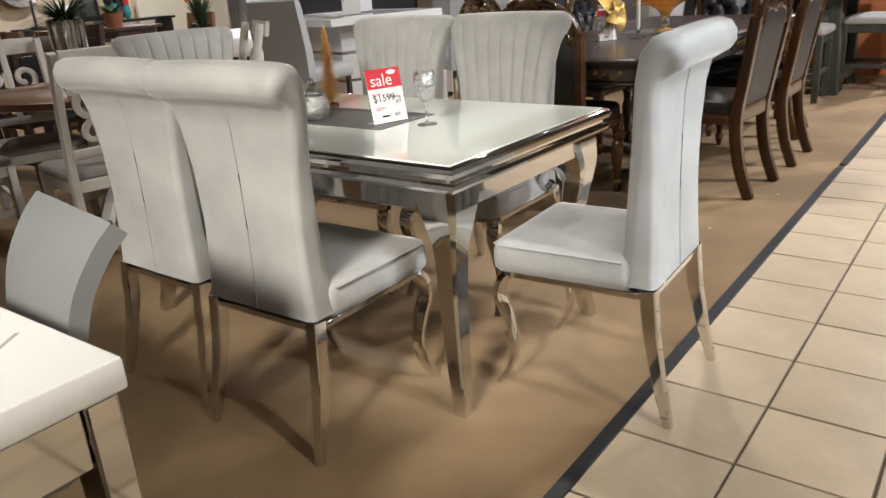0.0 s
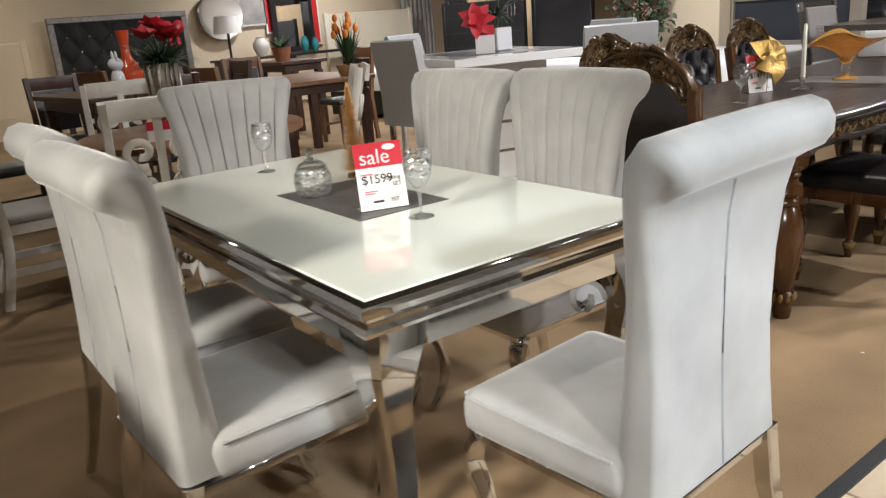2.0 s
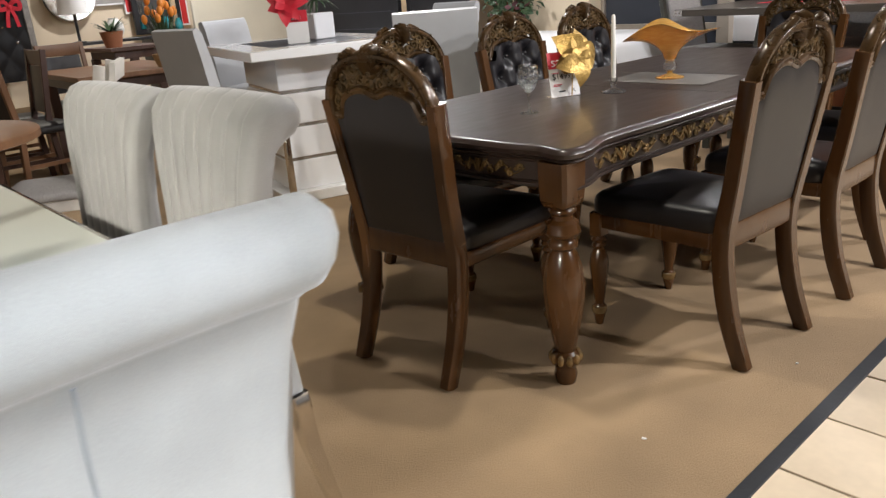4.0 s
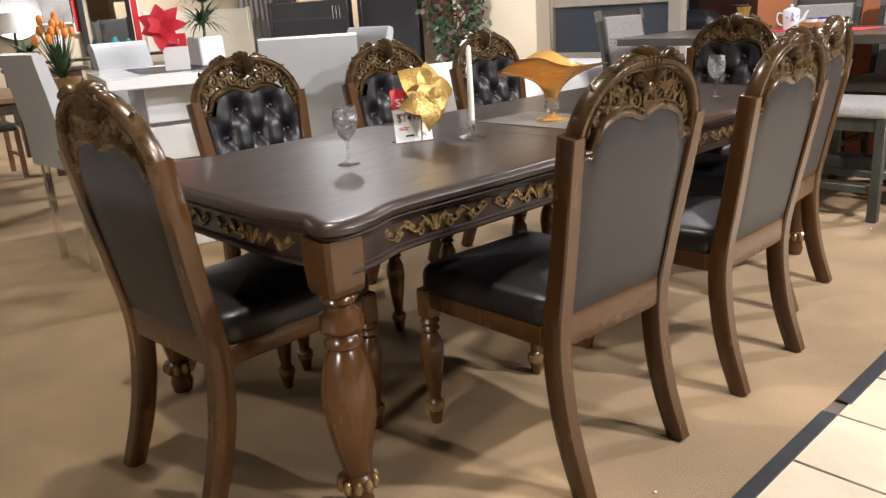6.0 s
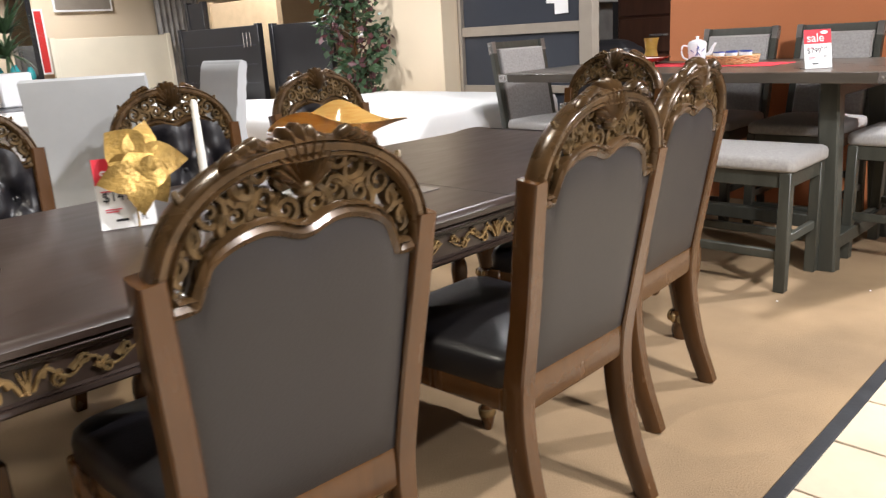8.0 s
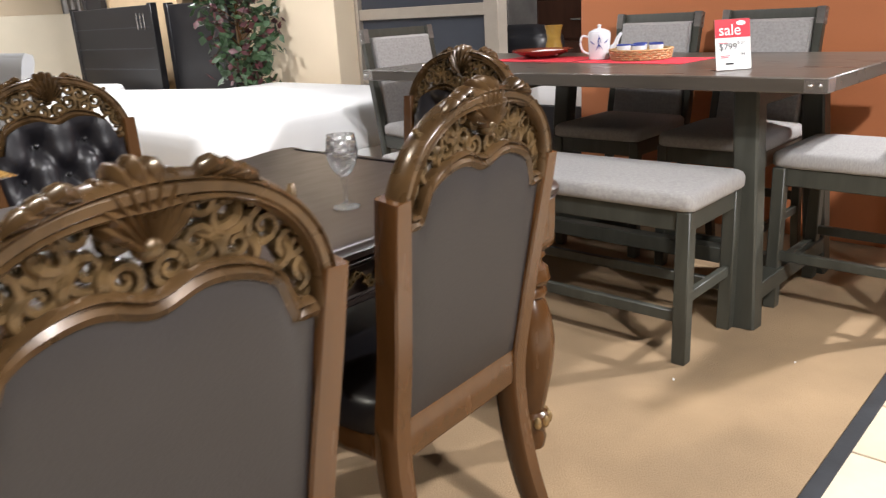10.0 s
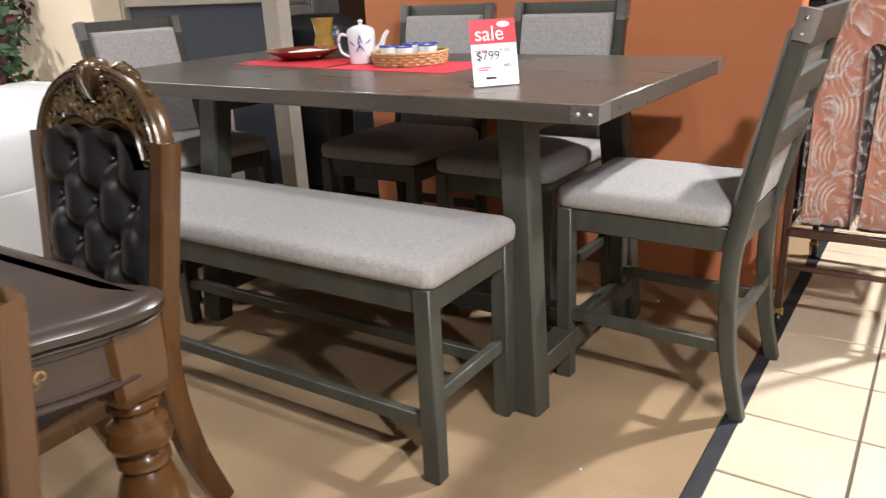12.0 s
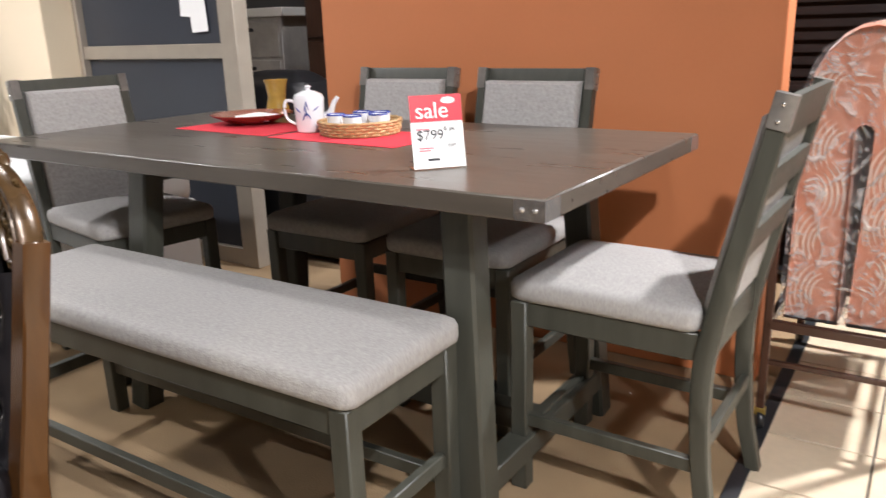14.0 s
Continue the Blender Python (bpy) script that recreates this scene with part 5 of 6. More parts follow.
# ---- dark counter table and chairs behind ----
def slat_chair(m, material, seat_material, h, label):
    th = thing("wooden_chair", label, "chair", m, "dark chairs in the rear display")
    s = h * 0.46
    for sx in (-1, 1):
        part("leg", sweep(bmesh.new(), [(sx * 0.2, -0.25, 0), (sx * 0.2, -0.21, s), (sx * 0.2, -0.28, h)], 0.02, 0.022, up=(0, 1, 0), square=True), material, th)
        part("leg", boxed(sx * 0.2 - 0.02, sx * 0.2 + 0.02, 0.18, 0.22, 0, s - 0.03, bevel=0.003), material, th)
        part("stretcher", boxed(sx * 0.2 - 0.01, sx * 0.2 + 0.01, -0.22, 0.19, 0.18, 0.21, bevel=0.002), material, th)
    part("rail", sweep(bmesh.new(), [(-0.19, -0.268, h - 0.06), (0.19, -0.268, h - 0.06)], 0.012, 0.055, square=True), material, th)
    part("back_panel", sweep(bmesh.new(), [(0, -0.222, s + 0.08), (0, -0.262, h - 0.12)], 0.165, 0.008, up=(0, 1, 0), square=True), seat_material, th)
    part("seat", cushion(bmesh.new(), -0.215, 0.215, -0.2, 0.235, s - 0.04, s + 0.025, r=0.03, crown=0.01), seat_material, th, sharp=70)
    return th


def plain_table(m, w, d, h, top, leg, label, name="wooden_table"):
    th = thing(name, label, "table", m)
    part("tabletop", boxed(-w / 2, w / 2, -d / 2, d / 2, h - 0.04, h, bevel=0.006), top, th)
    part("apron", boxed(-w / 2 + 0.06, w / 2 - 0.06, -d / 2 + 0.06, d / 2 - 0.06, h - 0.12, h - 0.04, bevel=0.003), leg, th)
    for sx in (-1, 1):
        for sy in (-1, 1):
            part("leg", boxed(sx * (w / 2 - 0.09) - 0.04, sx * (w / 2 - 0.09) + 0.04, sy * (d / 2 - 0.09) - 0.04, sy * (d / 2 - 0.09) + 0.04, 0, h - 0.12, bevel=0.004), leg, th)


plain_table(pose(-5.55, 3.75, 0, 0, 0, 6), 1.25, 1.0, 0.90, M["dark_wood"], M["dark_wood"], "dark brown counter table in the rear display")
DC = "dark brown wooden chair with leather seat in the rear display"
d1 = slat_chair(pose(-4.75, 3.72, 0, 0, 0, 92), M["dark_wood"], M["black"], 1.02, DC)
for x, y, rz in ((-5.35, 2.85, 5), (-5.9, 4.6, 178), (-6.5, 3.5, -85), (-5.15, 2.3, 40), (-4.9, 2.0, 60)):
    copy_thing(d1, pose(x, y, 0, 0, 0, rz))
th = thing("red_vase", "glossy orange-red bottle vase on the dark counter table", "vase", pose(-5.45, 3.78, 0.9005))
part("vase", lathe(bmesh.new(), [(0.05, 0), (0.06, 0.005), (0.098, 0.08), (0.10, 0.13), (0.07, 0.19), (0.036, 0.24), (0.032, 0.33), (0.048, 0.44), (0.042, 0.44), (0.026, 0.33), (0.005, 0.32)], 26), mat("vase_red", (0.62, 0.075, 0.02), 0.15, var=0.05, coat=0.5), th)
# mouse-shaped ornament, plain shape
bm = bmesh.new()
for c, s in (((0, 0, 0.09), (0.055, 0.05, 0.09)), ((0, 0, 0.205), (0.05, 0.055, 0.05)), ((-0.045, 0, 0.265), (0.018, 0.01, 0.034)), ((0.045, 0, 0.265), (0.018, 0.01, 0.034))):
    bmesh.ops.create_uvsphere(bm, u_segments=14, v_segments=10, radius=1, matrix=Matrix.Translation(c) @ Matrix.Diagonal((*s, 1)))
ob = part("holiday_figurine", bm, M["ceramic"])
ob.location = (-5.12, 3.60, 0.9005)
tagged(ob, "small pale holiday figurine with upright ears on the table", "figurine")

plain_table(pose(-6.02, 5.50, 0, 0, 0, -4), 1.35, 0.95, 0.80, M["brown_top"], M["dark_wood"], "reddish-brown wooden table carrying a tulip basket")
BR = "brown wooden chair with panel back beside the reddish table"
d2 = slat_chair(pose(-5.72, 4.72, 0, 0, 0, 8), M["brown_top"], M["vinyl"], 1.0, BR)
for x, y, rz in ((-6.45, 4.75, -5), (-7.05, 5.50, -92), (-6.7, 6.4, 182), (-7.6, 4.2, 30)):
    copy_thing(d2, pose(x, y, 0, 0, 0, rz))
th = thing("tulip_basket", "basket of orange silk tulips on the reddish table", "flower basket", pose(-5.45, 5.74, 0.8005))
part("basket", lathe(bmesh.new(), [(0.09, 0), (0.12, 0.08), (0.125, 0.10), (0.115, 0.10), (0.085, 0.01), (0.005, 0.008)], 20), M["wicker"], th)
tagged(part("leaves", foliage(bmesh.new(), 90, rng, 0.15, (0, 0, 0.08), 0.34, 0.010, 1.0, 0.6), M["leaf"], th), kind="stuff")
for k in range(14):
    a, r = rng.uniform(0, 6.28), rng.uniform(0.04, 0.21)
    z = 0.52 - r * 0.9 + rng.uniform(-0.05, 0.06)
    p = (r * math.cos(a), r * math.sin(a), z)
    st = part("stem", sweep(bmesh.new(), smooth_path([(0.02 * math.cos(a), 0.02 * math.sin(a), 0.08), (p[0] * 0.6, p[1] * 0.6, z * 0.7), p], 6), 0.0035, sides=5), M["leaf"], th)
    bm = bmesh.new()
    bmesh.ops.create_uvsphere(bm, u_segments=10, v_segments=7, radius=1, matrix=Matrix.Translation((p[0], p[1], p[2] + 0.025)) @ Matrix.Diagonal((0.024, 0.024, 0.038, 1)))
    part("tulip", bm, M["petal_orange"], st, "orange tulip head")

# ---- white pedestal table with grey chairs ----
th = thing("pedestal_table", "glossy white counter table on a banded white pedestal", "table", pose(-3.78, 5.93, 0, 0, 0, -15))
part("tabletop", boxed(-0.62, 0.62, -0.52, 0.52, 0.910, 0.97, bevel=0.006), M["gloss_white"], th)
part("inlay", boxed(-0.40, 0.40, -0.32, 0.32, 0.9696, 0.9715, bevel=0), M["dark_panel"], th, "dark glass inlay")
for k in range(4):
    part("block", boxed(-0.36, 0.40, -0.32, 0.32, 0.07 + 0.212 * k, 0.07 + 0.212 * k + 0.190, bevel=0.004), M["gloss_white"], th, "white pedestal block")
    part("band", boxed(-0.35, 0.39, -0.31, 0.31, 0.260 + 0.212 * k, 0.282 + 0.212 * k, bevel=0), M["silver"], th, "glittering silver band")
part("plinth", boxed(-0.44, 0.48, -0.40, 0.40, 0, 0.07, bevel=0.006), M["gloss_white"], th)


def parsons_chair(m, ribbed, label):
    th = thing("parsons_chair", label, "chair", m, "grey chairs round the white pedestal table")
    prof = [(-0.17, 0.55), (-0.18, 0.75), (-0.215, 0.95), (-0.25, 1.10), (-0.275, 1.13), (-0.305, 1.12), (-0.30, 1.08), (-0.275, 0.93), (-0.25, 0.75), (-0.245, 0.55)]
    rows = []
    for a, b in zip(prof, prof[1:] + prof[:1]):
        for f in ((0, 0.25, 0.5, 0.75) if ribbed else (0, 0.5)):
            rows.append((a[0] + (b[0] - a[0]) * f, a[1] + (b[1] - a[1]) * f))
    if ribbed:
        rows = [(y + (0.010 * (1 - abs(math.sin(z * 42)) ** 0.5) * (-1 if y > -0.225 else 1)), z) for y, z in rows]
    bm = loft(bmesh.new(), [[(x, y, z) for y, z in rows] for x in (-0.23, -0.2, 0, 0.2, 0.23)])
    part("backrest", bm, M["grey_leather"], th, "horizontally channelled back" if ribbed else "", sharp=50)
    part("seat", cushion(bmesh.new(), -0.235, 0.235, -0.19, 0.27, 0.54, 0.65, r=0.03, crown=0.01), M["grey_leather"], th, sharp=70)
    for sx in (-1, 1):
        for y in (-0.2, 0.22):
            part("leg", boxed(sx * 0.2 - 0.018, sx * 0.2 + 0.018, y - 0.018, y + 0.018, 0, 0.55, bevel=0.003), M["white"] if ribbed else M["chrome"], th)


parsons_chair(pose(-2.67, 6.08, 0, 0, 0, 54), False, "smooth grey leatherette counter chair beside the white pedestal table")
parsons_chair(pose(-3.58, 5.24, 0, 0, 0, 4), False, "smooth grey leatherette counter chair facing the white pedestal table")
parsons_chair(pose(-4.62, 6.05, 0, 0, 0, -72), True, "ribbed grey leatherette counter chair at the pedestal table")
parsons_chair(pose(-3.55, 6.88, 0, 0, 0, 178), True, "ribbed grey leatherette counter chair beyond the pedestal table")
th = thing("red_poinsettia", "red silk poinsettia standing in a small white sign holder", "artificial flower", pose(-3.62, 5.74, 0.9705))
part("petals", petals(petals(bmesh.new(), 7, 0.15, 0.045, 0.03, rng, 0.02, base=(0, 0, 0.24), facing=(0.8, -0.6, 0.25)), 5, 0.09, 0.03, 0.04, rng, base=(0.015, -0.012, 0.245), facing=(0.8, -0.6, 0.25)), M["red"], th)
part("stem", sweep(bmesh.new(), [(0, 0, 0), (0, 0, 0.12), (0, 0, 0.24)], 0.004, sides=6), M["leaf"], th)
th = thing("sale_card", "red and white sale card on the white pedestal table", "sign", pose(-3.58, 5.78, 0.9705, 0, 0, 50))
part("card", boxed(-0.07, 0.07, -0.001, 0.001, 0, 0.20, bevel=0), M["paper"], th)
part("band", boxed(-0.07, 0.07, -0.0022, -0.0012, 0.13, 0.20, bevel=0), M["red"], th)
text("sale", 0.06, M["paper"], th, pose(-0.06, -0.003, 0.145))
th = thing("potted_plant", "leafy green plant in a white square pot", "plant", pose(-3.74, 6.05, 0.9720))
part("pot", boxed(-0.08, 0.08, -0.08, 0.08, 0, 0.17, bevel=0.008), M["ceramic"], th)
part("stem", sweep(bmesh.new(), [(0, 0, 0.165), (0.01, 0.01, 0.3), (0.0, 0.02, 0.44)], 0.008, sides=6), M["leaf"], th)
bm = foliage(bmesh.new(), 70, rng, 0.20, (0, 0, 0.24), 0.24, 0.009, 0.7, 1.7)
foliage(bm, 60, rng, 0.2, (0, 0.02, 0.36), 0.26, 0.009, 0.8, 1.5)
tagged(part("leaves", bm, M["leaf"], th), kind="stuff")


# ---- beds, screens and wall furniture behind ----
def mattress_bed(m, w, l, label, base, top=0.62):
    th = thing("bed", label, "bed", m)
    part("base", boxed(-w / 2 + 0.01, w / 2 - 0.01, -l / 2 + 0.01, l / 2 - 0.01, 0.05, top - 0.25, bevel=0.01), base, th)
    part("mattress", cushion(bmesh.new(), -w / 2, w / 2, -l / 2, l / 2, top - 0.25, top, r=0.09, crown=0.015), M["sheet"], th, "white mattress", sharp=70)
    for sx in (-1, 1):
        for sy in (-1, 1):
            part("foot", boxed(sx * (w / 2 - 0.1) - 0.03, sx * (w / 2 - 0.1) + 0.03, sy * (l / 2 - 0.1) - 0.03, sy * (l / 2 - 0.1) + 0.03, 0, 0.05, bevel=0), M["black"], th)


mattress_bed(pose(-3.86, 8.62, 0, 0, 0, 0), 2.03, 1.95, "bare white mattress on a low white base", M["sheet"], 0.72)
mattress_bed(pose(-6.15, 8.62, 0, 0, 0, 18), 1.55, 2.03, "white mattress on a navy upholstered base", M["dark_panel"])
mattress_bed(pose(-8.4, 8.6, 0, 0, 0, 18), 1.55, 2.03, "white mattress on a black bed base", M["black"])


def headboard(m, w, z0, z1, material, label, planks=0, handles=False):
    th = thing("headboard", label, "headboard", m)
    part("panel", boxed(-w / 2, w / 2, -0.03, 0.03, z0, z1, bevel=0.006), material, th)
    for k in range(planks):
        zz = z0 + (z1 - z0) * (k + 1) / (planks + 1)
        part("groove", boxed(-w / 2 + 0.05, w / 2 - 0.05, -0.035, -0.0302, zz - 0.006, zz + 0.006, bevel=0), M["dark_panel"], th)
    for sx in (-1, 1):
        part("post", boxed(sx * (w / 2 - 0.03) - 0.035, sx * (w / 2 - 0.03) + 0.035, -0.04, 0.04, 0, z1 + 0.02, bevel=0.004), material, th)
    if handles:
        for x in (0.33, 0.37, 0.41):
            part("handle", boxed(w * x - 0.006, w * x + 0.006, -0.045, -0.031, z1 - 0.25, z1 - 0.08, bevel=0.002), M["silver"], th, "slim metal handle")
    return th


headboard(pose(-8.42, 9.97, 0, 0, 0, 4), 1.74, 0.3, 1.43, M["black"], "black wooden headboard with plank grooves leaning upright", 4, True)
headboard(pose(-9.32, 10.2, 0, 0, 0, 4), 0.42, 0.3, 1.78, M["black"], "tall black bed end standing behind the black headboard", 0)
headboard(pose(-7.0, 10.22, 0, 0, 0, 6), 1.04, 0.3, 1.42, M["black"], "plain black headboard beside the column", 0)
headboard(pose(-8.37, 10.34, 0, 0, 0, 3), 1.5, 0.3, 1.76, mat("card", (0.55, 0.40, 0.24), 0.8, var=0.1), "tan cardboard-wrapped bed panel", 0)
headboard(pose(-11.6, 9.97, 0, 0, 0, 88), 1.85, 0.4, 1.45, M["cream_vinyl"], "cream upholstered headboard against the far wall", 0)
headboard(pose(-10.8, 3.4, 0, 0, 0, 80), 1.3, 0.4, 1.35, M["cream"], "cream panelled headboard near the far wall", 0)

# tufted black headboard in a glittering frame
th = thing("tufted_headboard", "black tufted headboard in a glittering silver frame", "headboard", pose(-11.7, 5.56, 0, 0, 0, 90))
bm = bmesh.new()
loft(bm, [[(-0.93 + 1.86 * i / 72, -0.045 - 0.030 * abs(math.cos(math.pi * ((-0.93 + 1.86 * i / 72) / 0.31 + (0.40 + 1.18 * k / 44 - 1.38) / 0.44)) * math.cos(math.pi * ((-0.93 + 1.86 * i / 72) / 0.31 - (0.40 + 1.18 * k / 44 - 1.38) / 0.44))) ** 0.5, 0.40 + 1.18 * k / 44) for i in range(73)] for k in range(45)], wrap=False)
part("panel", bm, M["tuft_black"], th, "black tufted upholstery", sharp=80)
part("backing", boxed(-0.93, 0.93, -0.04, 0.0, 0.40, 1.58, bevel=0), M["black"], th)
for x0, x1, z0, z1 in ((-1.02, 1.02, 1.58, 1.66), (-1.02, -0.93, 0.3, 1.58), (0.93, 1.02, 0.3, 1.58)):
    part("frame", boxed(x0, x1, -0.08, 0.01, z0, z1, bevel=0.008), M["mat_silver"], th, "glittering silver frame")
for r in range(3):
    for k in range(6):
        bm = bmesh.new()
        bmesh.ops.create_uvsphere(bm, u_segments=8, v_segments=6, radius=0.022, matrix=Matrix.Translation((-0.78 + 0.31 * k - 0.15 * (r % 2), -0.052, 1.38 - 0.22 * r)))
        part("button", bm, M["mirror"], th, "crystal button")
for sx in (-0.97, 0.97):
    part("leg", boxed(sx - 0.04, sx + 0.04, -0.06, 0, 0, 0.31, bevel=0), M["black"], th)

th = thing("red_bow", "large red ribbon bow hanging on the tufted headboard", "bow", pose(-11.60, 6.32, 1.42))
bm = bmesh.new()
for sy in (-1, 1):
    sweep(bm, smooth_path([(0.0, 0.0, 0.0), (0.03, sy * 0.06, 0.07), (0.03, sy * 0.13, 0.06), (0.02, sy * 0.12, -0.03), (0.0, 0.0, 0.0)], 16), 0.028, 0.005, up=(1, 0, 0), square=True)
    sweep(bm, [(0.0, sy * 0.01, 0.0), (0.01, sy * 0.05, -0.13), (0.0, sy * 0.07, -0.27)], 0.024, 0.004, up=(1, 0, 0), square=True)
part("ribbon", bm, M["red_cloth"], th)
bm = bmesh.new()
bmesh.ops.create_uvsphere(bm, u_segments=12, v_segments=8, radius=0.034)
part("knot", bm, M["red_cloth"], th)

# console with lamps, mirror and pictures on the far wall
th = thing("console_table", "dark console table against the far wall", "console", pose(-11.3, 8.1, 0, 0, 0, 90))
part("top", boxed(-1.3, 1.3, -0.22, 0.22, 0.82, 0.86, bevel=0.004), M["black"], th)
for sx in (-1.2, 0, 1.2):
    part("leg", boxed(sx - 0.04, sx + 0.04, -0.2, 0.2, 0, 0.82, bevel=0.003), M["black"], th)
th = thing("table_lamp", "table lamp with a pale drum shade on a console", "lamp", pose(-11.1, 7.0, 0.8605))
part("base", lathe(bmesh.new(), [(0.09, 0), (0.09, 0.02), (0.02, 0.03), (0.02, 0.42)], 16), M["black"], th)
part("shade", lathe(bmesh.new(), [(0.22, 0.40), (0.18, 0.66), (0.175, 0.66), (0.215, 0.40)], 28), M["paper"], th, "pale drum shade")
th = thing("round_mirror", "round glittering mirror leaning on the far wall", "mirror", pose(-11.9, 7.25, 1.55, 0, 0, 90))
bm = lathe(bmesh.new(), [(0.30, 0), (0.38, 0), (0.40, 0.03), (0.38, 0.05), (0.30, 0.04)], 40)
bmesh.ops.transform(bm, matrix=Matrix.Rotation(radians(90), 4, "X"), verts=bm.verts)
part("frame", bm, M["silver"], th, "glittering ring frame")
bm = lathe(bmesh.new(), [(0.30, 0.01), (0.30, 0.02)], 40)
bmesh.ops.transform(bm, matrix=Matrix.Rotation(radians(90), 4, "X"), verts=bm.verts)
part("glass", bm, M["mirror"], th)
for y, w, z0, z1, mm, lab in ((7.85, 0.5, 1.35, 1.95, "art_grey", "grey and white picture on the far wall"), (8.15, 0.16, 1.2, 1.95, "art_red", "red picture panel on the far wall"), (9.05, 0.16, 0.95, 1.9, "art_red", "tall red banner on the far wall"), (9.75, 0.9, 1.85, 2.35, "alu", "wide wood-framed picture on the far wall")):
    th = thing("picture", lab, "picture", pose(-11.97, y, 0, 0, 0, 90))
    part("frame", boxed(-w / 2, w / 2, -0.03, 0.0, z0, z1, bevel=0.004), M["paper"], th)
    part("image", boxed(-w / 2 + 0.03, w / 2 - 0.03, -0.034, -0.0305, z0 + 0.03, z1 - 0.03, bevel=0), M[mm], th)
th = thing("tall_mirror", "tall black-framed mirror against the far wall", "mirror", pose(-11.9, 8.55, 0, 0, 0, 90))
part("frame", boxed(-0.40, 0.40, -0.06, 0.0, 0.87, 2.2, bevel=0.006), M["black"], th)
part("glass", boxed(-0.32, 0.32, -0.066, -0.0605, 0.95, 2.1, bevel=0), M["mirror"], th)
for y, zz, r, mm, lab in ((7.55, 0.16, 0.13, "white", "round pale bubble vase on the console"), (8.35, 0.14, 0.07, "teal", "teal glass vase on the console"), (8.55, 0.12, 0.06, "teal", "teal glass vase on the console")):
    th = thing("vase", lab, "vase", pose(-11.15, y, 0.8605))
    part("body", lathe(bmesh.new(), [(r * 0.5, 0), (r, zz * 0.8), (r * 0.95, zz * 1.3), (r * 0.5, zz * 1.8), (r * 0.55, zz * 1.9), (r * 0.3, zz * 1.8)], 20), M[mm], th)
th = thing("potted_plant", "green plant in a terracotta pot on a dark chest", "plant", pose(-7.55, 6.12, 0.9005))
part("pot", lathe(bmesh.new(), [(0.08, 0), (0.11, 0.14), (0.115, 0.16), (0.10, 0.16), (0.09, 0.13), (0.005, 0.12)], 20), M["terracotta"], th)
tagged(part("leaves", foliage(bmesh.new(), 70, rng, 0.2, (0, 0, 0.14), 0.2, 0.016, 0.7, 1.0), M["leaf"], th), kind="stuff")
plain_table(pose(-7.75, 6.3, 0, 0, 0, 0), 0.8, 0.6, 0.90, M["dark_wood"], M["dark_wood"], "dark wooden counter table carrying a terracotta plant")
th = thing("curtain", "grey hanging curtain by the far wall", "curtain", pose(-11.75, 11.2, 0, 0, 0, 90))
part("cloth", loft(bmesh.new(), [[(-0.4 + 0.02 * i, 0.03 * math.sin(i * 1.3), z) for i in range(41)] for z in (0.004, 2.6)], wrap=False), M["art_grey"], th)
part("rod", sweep(bmesh.new(), [(-0.5, 0, 2.62), (0.5, 0, 2.62)], 0.012, sides=8), M["black"], th)

# ficus by the column
th = thing("ficus_tree", "artificial ficus with green and burgundy leaves beside the column", "plant", pose(-4.98, 9.38, 0))
part("pot", lathe(bmesh.new(), [(0.13, 0), (0.17, 0.26), (0.18, 0.28), (0.16, 0.28), (0.01, 0.24)], 22), M["wicker"], th)
part("trunk", sweep(bmesh.new(), smooth_path([(0, 0, 0.24), (0.03, 0.02, 0.7), (-0.03, 0.0, 1.2), (0.0, 0.02, 1.75)], 14), [0.022 - 0.001 * i for i in range(15)], sides=8), M["walnut"], th)
bmg, bmr = bmesh.new(), bmesh.new()
for k in range(34):
    a, z = rng.uniform(0, 6.28), rng.uniform(0.72, 1.75)
    r = rng.uniform(0.12, 0.30) * (0.65 + 0.35 * z)
    tip = Vector((r * math.cos(a), r * math.sin(a), z + rng.uniform(-0.05, 0.12)))
    part("limb", sweep(bmesh.new(), [(0, 0.01, z - 0.12), tuple(tip * 0.5 + Vector((0, 0, z * 0.48))), tuple(tip)], [0.007, 0.005, 0.003], sides=5), M["walnut"], th)
    for j in range(30):
        c = tip * rng.uniform(0.35, 1.1) + Vector((rng.gauss(0, 0.05), rng.gauss(0, 0.05), rng.gauss(0, 0.06)))
        c.z = z + rng.gauss(0.0, 0.08)
        d = Vector((rng.gauss(0, 1), rng.gauss(0, 1), rng.gauss(-0.6, 0.6))).normalized()
        s = d.cross(Vector((rng.gauss(0, 1), rng.gauss(0, 1), rng.gauss(0, 1)))).normalized()
        l, w = rng.uniform(0.06, 0.105), rng.uniform(0.020, 0.032)
        up = d.cross(s) * 0.006
        b = bmr if rng.random() < 0.2 else bmg
        loft(b, [[c - s * 0.002, c + up * 0, c + s * 0.002], [c + d * l * 0.45 - s * w, c + d * l * 0.45 - up, c + d * l * 0.45 + s * w], [c + d * l - s * 0.002, c + d * l, c + d * l + s * 0.002]], wrap=False)
tagged(part("green_leaves", bmg, M["leaf"], th), kind="stuff")
tagged(part("burgundy_leaves", bmr, M["leaf_red"], th, "burgundy leaves"), kind="stuff")

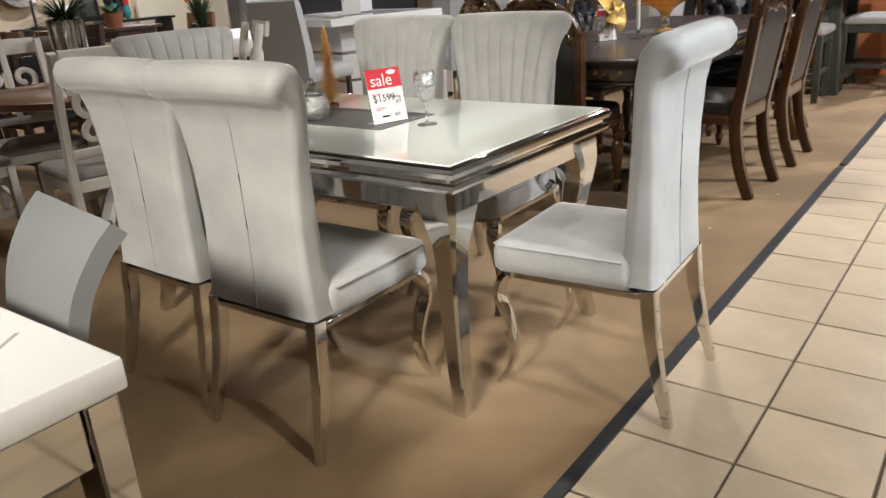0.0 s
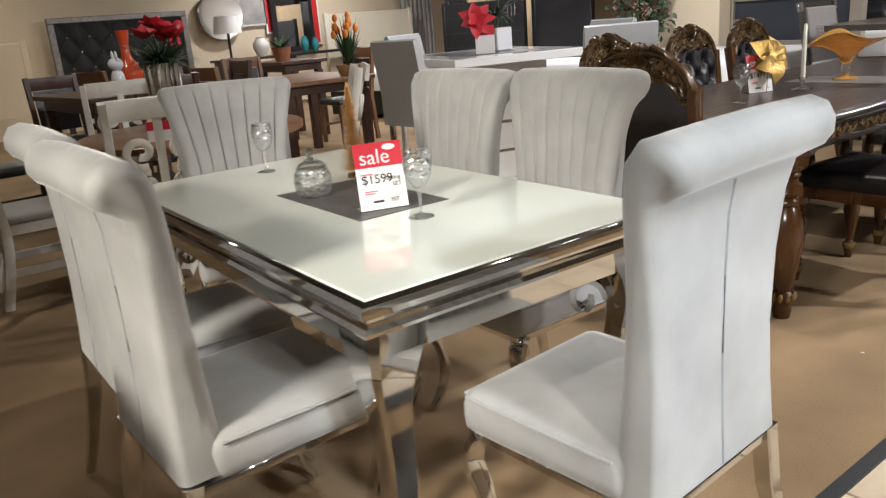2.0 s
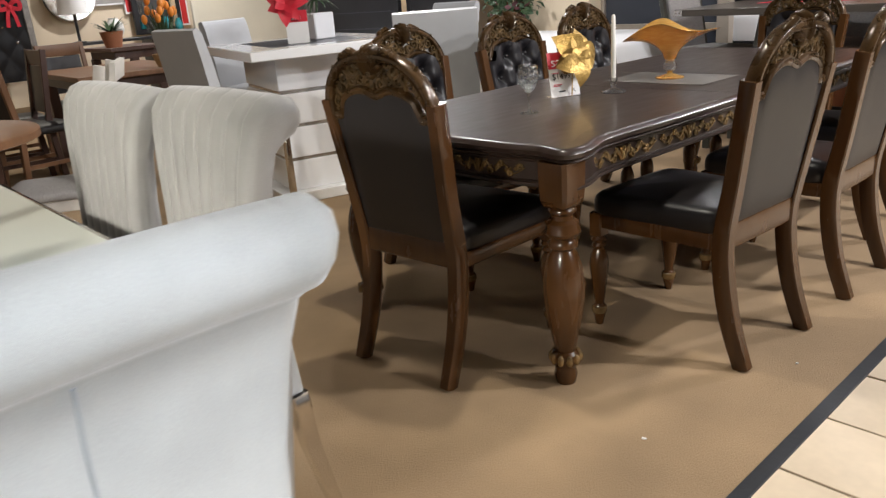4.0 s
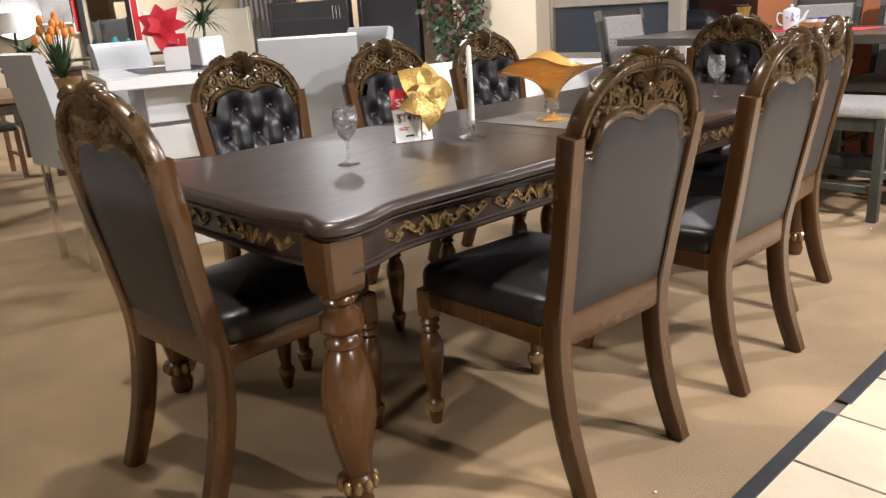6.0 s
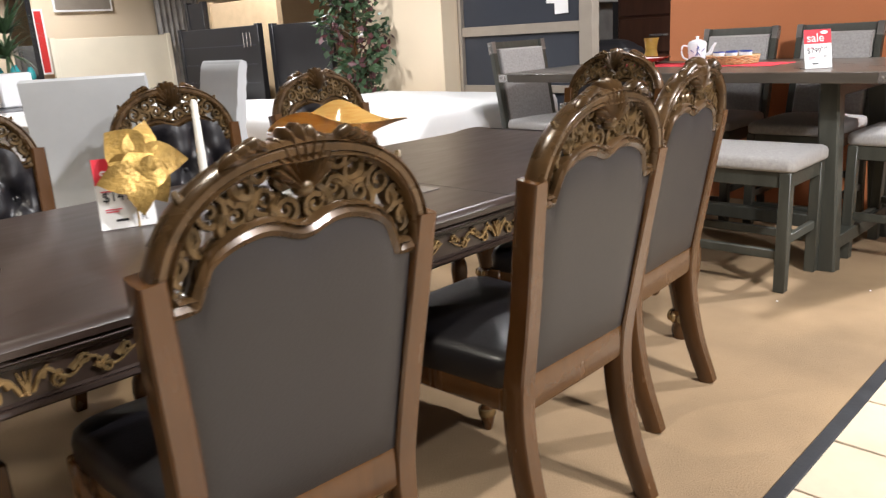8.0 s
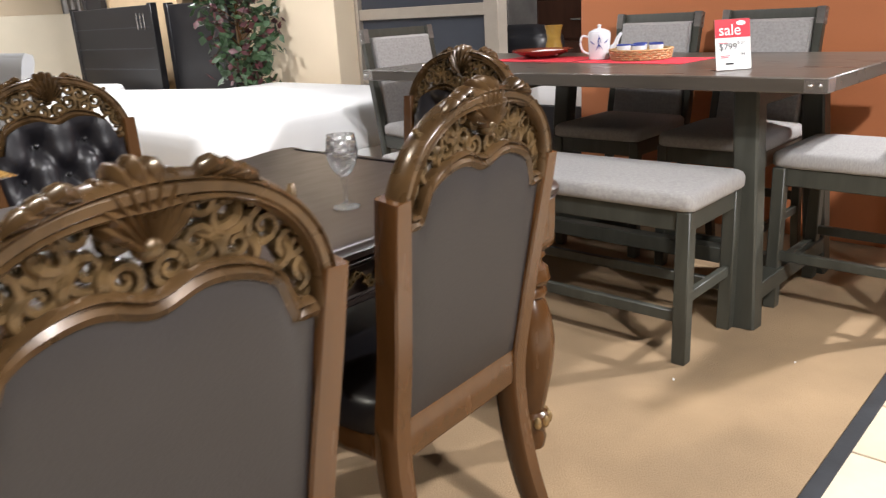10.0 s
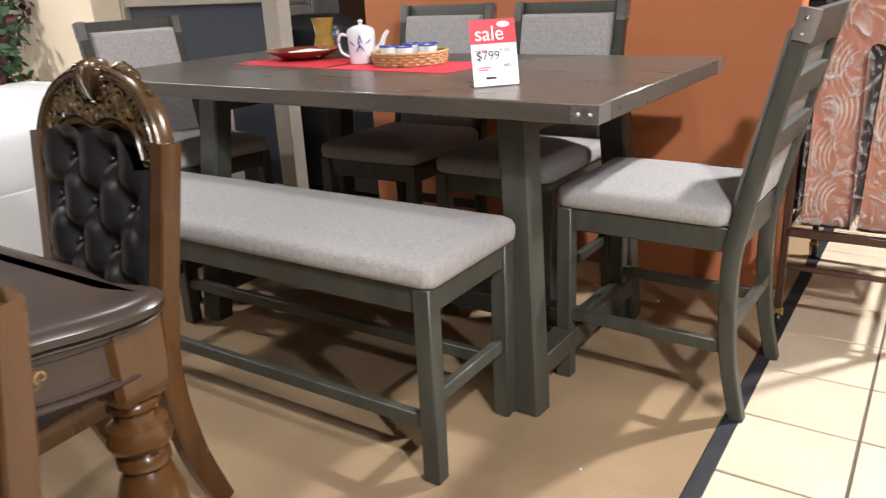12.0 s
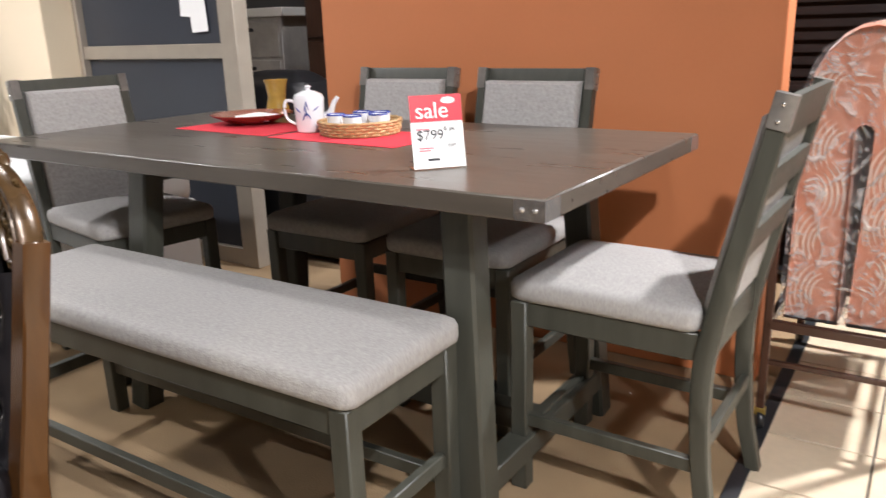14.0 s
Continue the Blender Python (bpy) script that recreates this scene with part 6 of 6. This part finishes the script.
# glazed dark partition beside the column
th = tagged(new("window_1"), "dark glazed partition in a tan metal frame", kind="structure")
for z0, z1 in ((0.0, 0.10), (0.68, 0.74), (1.16, 1.24), (2.2, 2.28)):
    part("window_frame", boxed(-4.19, -2.90, 9.915, 9.985, z0, z1, bevel=0.004), M["alu"], th)
for x0, x1 in ((-4.19, -4.15), (-2.90, -2.78)):
    part("window_frame", boxed(x0, x1, 9.90, 10.0, 0, 2.4, bevel=0.004), M["alu"], th)
for z0, z1 in ((0.10, 0.68), (0.74, 1.16), (1.24, 2.2)):
    part("pane", boxed(-4.15, -2.90, 9.945, 9.955, z0, z1, bevel=0), M["dark_panel"], th, "dark pane")
th = thing("paper_notice", "white paper notices taped to the dark pane", "notice", pose(-3.12, 9.935, 1.32))
part("sheet", boxed(-0.12, 0.02, 0, 0.002, 0.06, 0.40, bevel=0, m=pose(0, 0, 0, 0, 4, 0)), M["paper"], th)
part("sheet", boxed(-0.03, 0.10, -0.004, -0.002, -0.02, 0.36, bevel=0, m=pose(0, 0, 0, 0, -3, 0)), M["paper"], th)

# drawers and bedding in the gap
th = thing("grey_drawers", "grey wood-grain drawer chest with white top", "chest", pose(-3.97, 11.32, 0))
part("body", boxed(-0.35, 0.35, -0.22, 0.22, 0, 1.40, bevel=0.004), M["art_grey"], th)
part("top", boxed(-0.40, 0.40, -0.25, 0.25, 1.40, 1.46, bevel=0.004), M["white"], th)
for k in range(5):
    dr = part("drawer", boxed(-0.33, 0.33, -0.235, -0.221, 0.04 + 0.27 * k, 0.29 + 0.27 * k, bevel=0.004), M["art_grey"], th)
    part("handle", boxed(-0.09, 0.09, -0.25, -0.236, 0.22 + 0.27 * k, 0.245 + 0.27 * k, bevel=0.003), M["black"], dr, "black bar handle")
th = thing("dark_dresser", "tall dark brown dresser with drawers", "dresser", pose(-2.79, 11.02, 0))
part("body", boxed(-0.32, 0.5, -0.22, 0.25, 0, 1.9, bevel=0.004), M["dark_wood"], th)
for k in range(6):
    dr = part("drawer", boxed(-0.30, 0.48, -0.236, -0.221, 0.05 + 0.30 * k, 0.33 + 0.30 * k, bevel=0.006), M["dark_wood"], th)
    part("handle", boxed(0.0, 0.18, -0.25, -0.237, 0.18 + 0.30 * k, 0.195 + 0.30 * k, bevel=0.003), M["silver"], dr, "metal bar handle")
mattress_bed(pose(-2.75, 10.42, 0, 0, 0, 90), 0.6, 1.3, "narrow white daybed behind the counter set", M["black"], 0.80)
th = thing("black_cushion", "black velvet cushion lying on the white daybed", "cushion", pose(-2.97, 10.40, 0.815, 0, 0, 8))
part("cushion", cushion(bmesh.new(), -0.28, 0.28, -0.2, 0.2, 0, 0.20, r=0.08, crown=0.06), M["black"], th, sharp=80)

th = thing("wardrobe", "tall black two-door wardrobe behind the drawer chests", "wardrobe", pose(-4.2, 12.4, 0))
part("body", boxed(-1.0, 1.0, -0.28, 0.30, 0, 2.35, bevel=0.006), M["black"], th)
for sx in (-1, 1):
    dr = part("door", boxed(min(sx * 0.01, sx * 0.97), max(sx * 0.01, sx * 0.97), -0.302, -0.281, 0.08, 2.28, bevel=0.004), M["black"], th)
    part("handle", boxed(sx * 0.06 - 0.008, sx * 0.06 + 0.008, -0.322, -0.303, 1.0, 1.25, bevel=0.003), M["mat_silver"], dr, "slim metal handle")

# dark shelving beyond the cot
th = thing("dark_shelving", "tall black slatted shelving unit at the aisle end", "shelf", pose(0.35, 11.2, 0))
for sx in (-1.1, 1.1):
    part("side", boxed(sx - 0.02, sx + 0.02, -0.25, 0.25, 0, 2.4, bevel=0.003), M["black"], th)
part("back", boxed(-1.08, 1.08, 0.22, 0.25, 0, 2.4, bevel=0), M["black"], th)
for k in range(6):
    part("shelf", boxed(-1.08, 1.08, -0.25, 0.22, 0.05 + 0.45 * k, 0.075 + 0.45 * k, bevel=0.002), M["silver"] if k == 4 else M["black"], th)
for k in range(22):
    part("slat", boxed(-1.08, 1.08, -0.245, -0.235, 0.52 + 0.055 * k, 0.555 + 0.055 * k, bevel=0), M["black"], th)

# ceiling lamp cans, all out of view, also over the added narrow beams
for lx, ly, lp, lt, la in LAMPS:
    th = thing("track_lamp", "unseen white lamp can added at a ceiling spot", "lamp", pose(lx, ly, CEIL), "ceiling lamps")
    part("can", lathe(bmesh.new(), [(0.11, -0.002), (0.11, -0.10), (0.10, -0.10), (0.10, -0.012), (0.01, -0.012)], 24), M["white"], th)

# scraps on the floor
rng = random.Random(21)
for x, y in ((-0.32, 4.62), (-0.18, 5.30), (-0.55, 7.95), (-0.28, 8.30), (-0.45, 9.45)):
    bm = bmesh.new()
    bmesh.ops.create_icosphere(bm, subdivisions=1, radius=1, matrix=pose(0, 0, 0.003, 0, 0, rng.uniform(0, 180)) @ Matrix.Diagonal((rng.uniform(0.004, 0.010), rng.uniform(0.003, 0.006), 0.003, 1)))
    ob = part("paper_scrap", bm, M["paper"])
    ob.location = (x, y, 0.0)
    tagged(ob, "tiny white paper scrap lying on the carpet", "scrap", "scraps on the carpet")
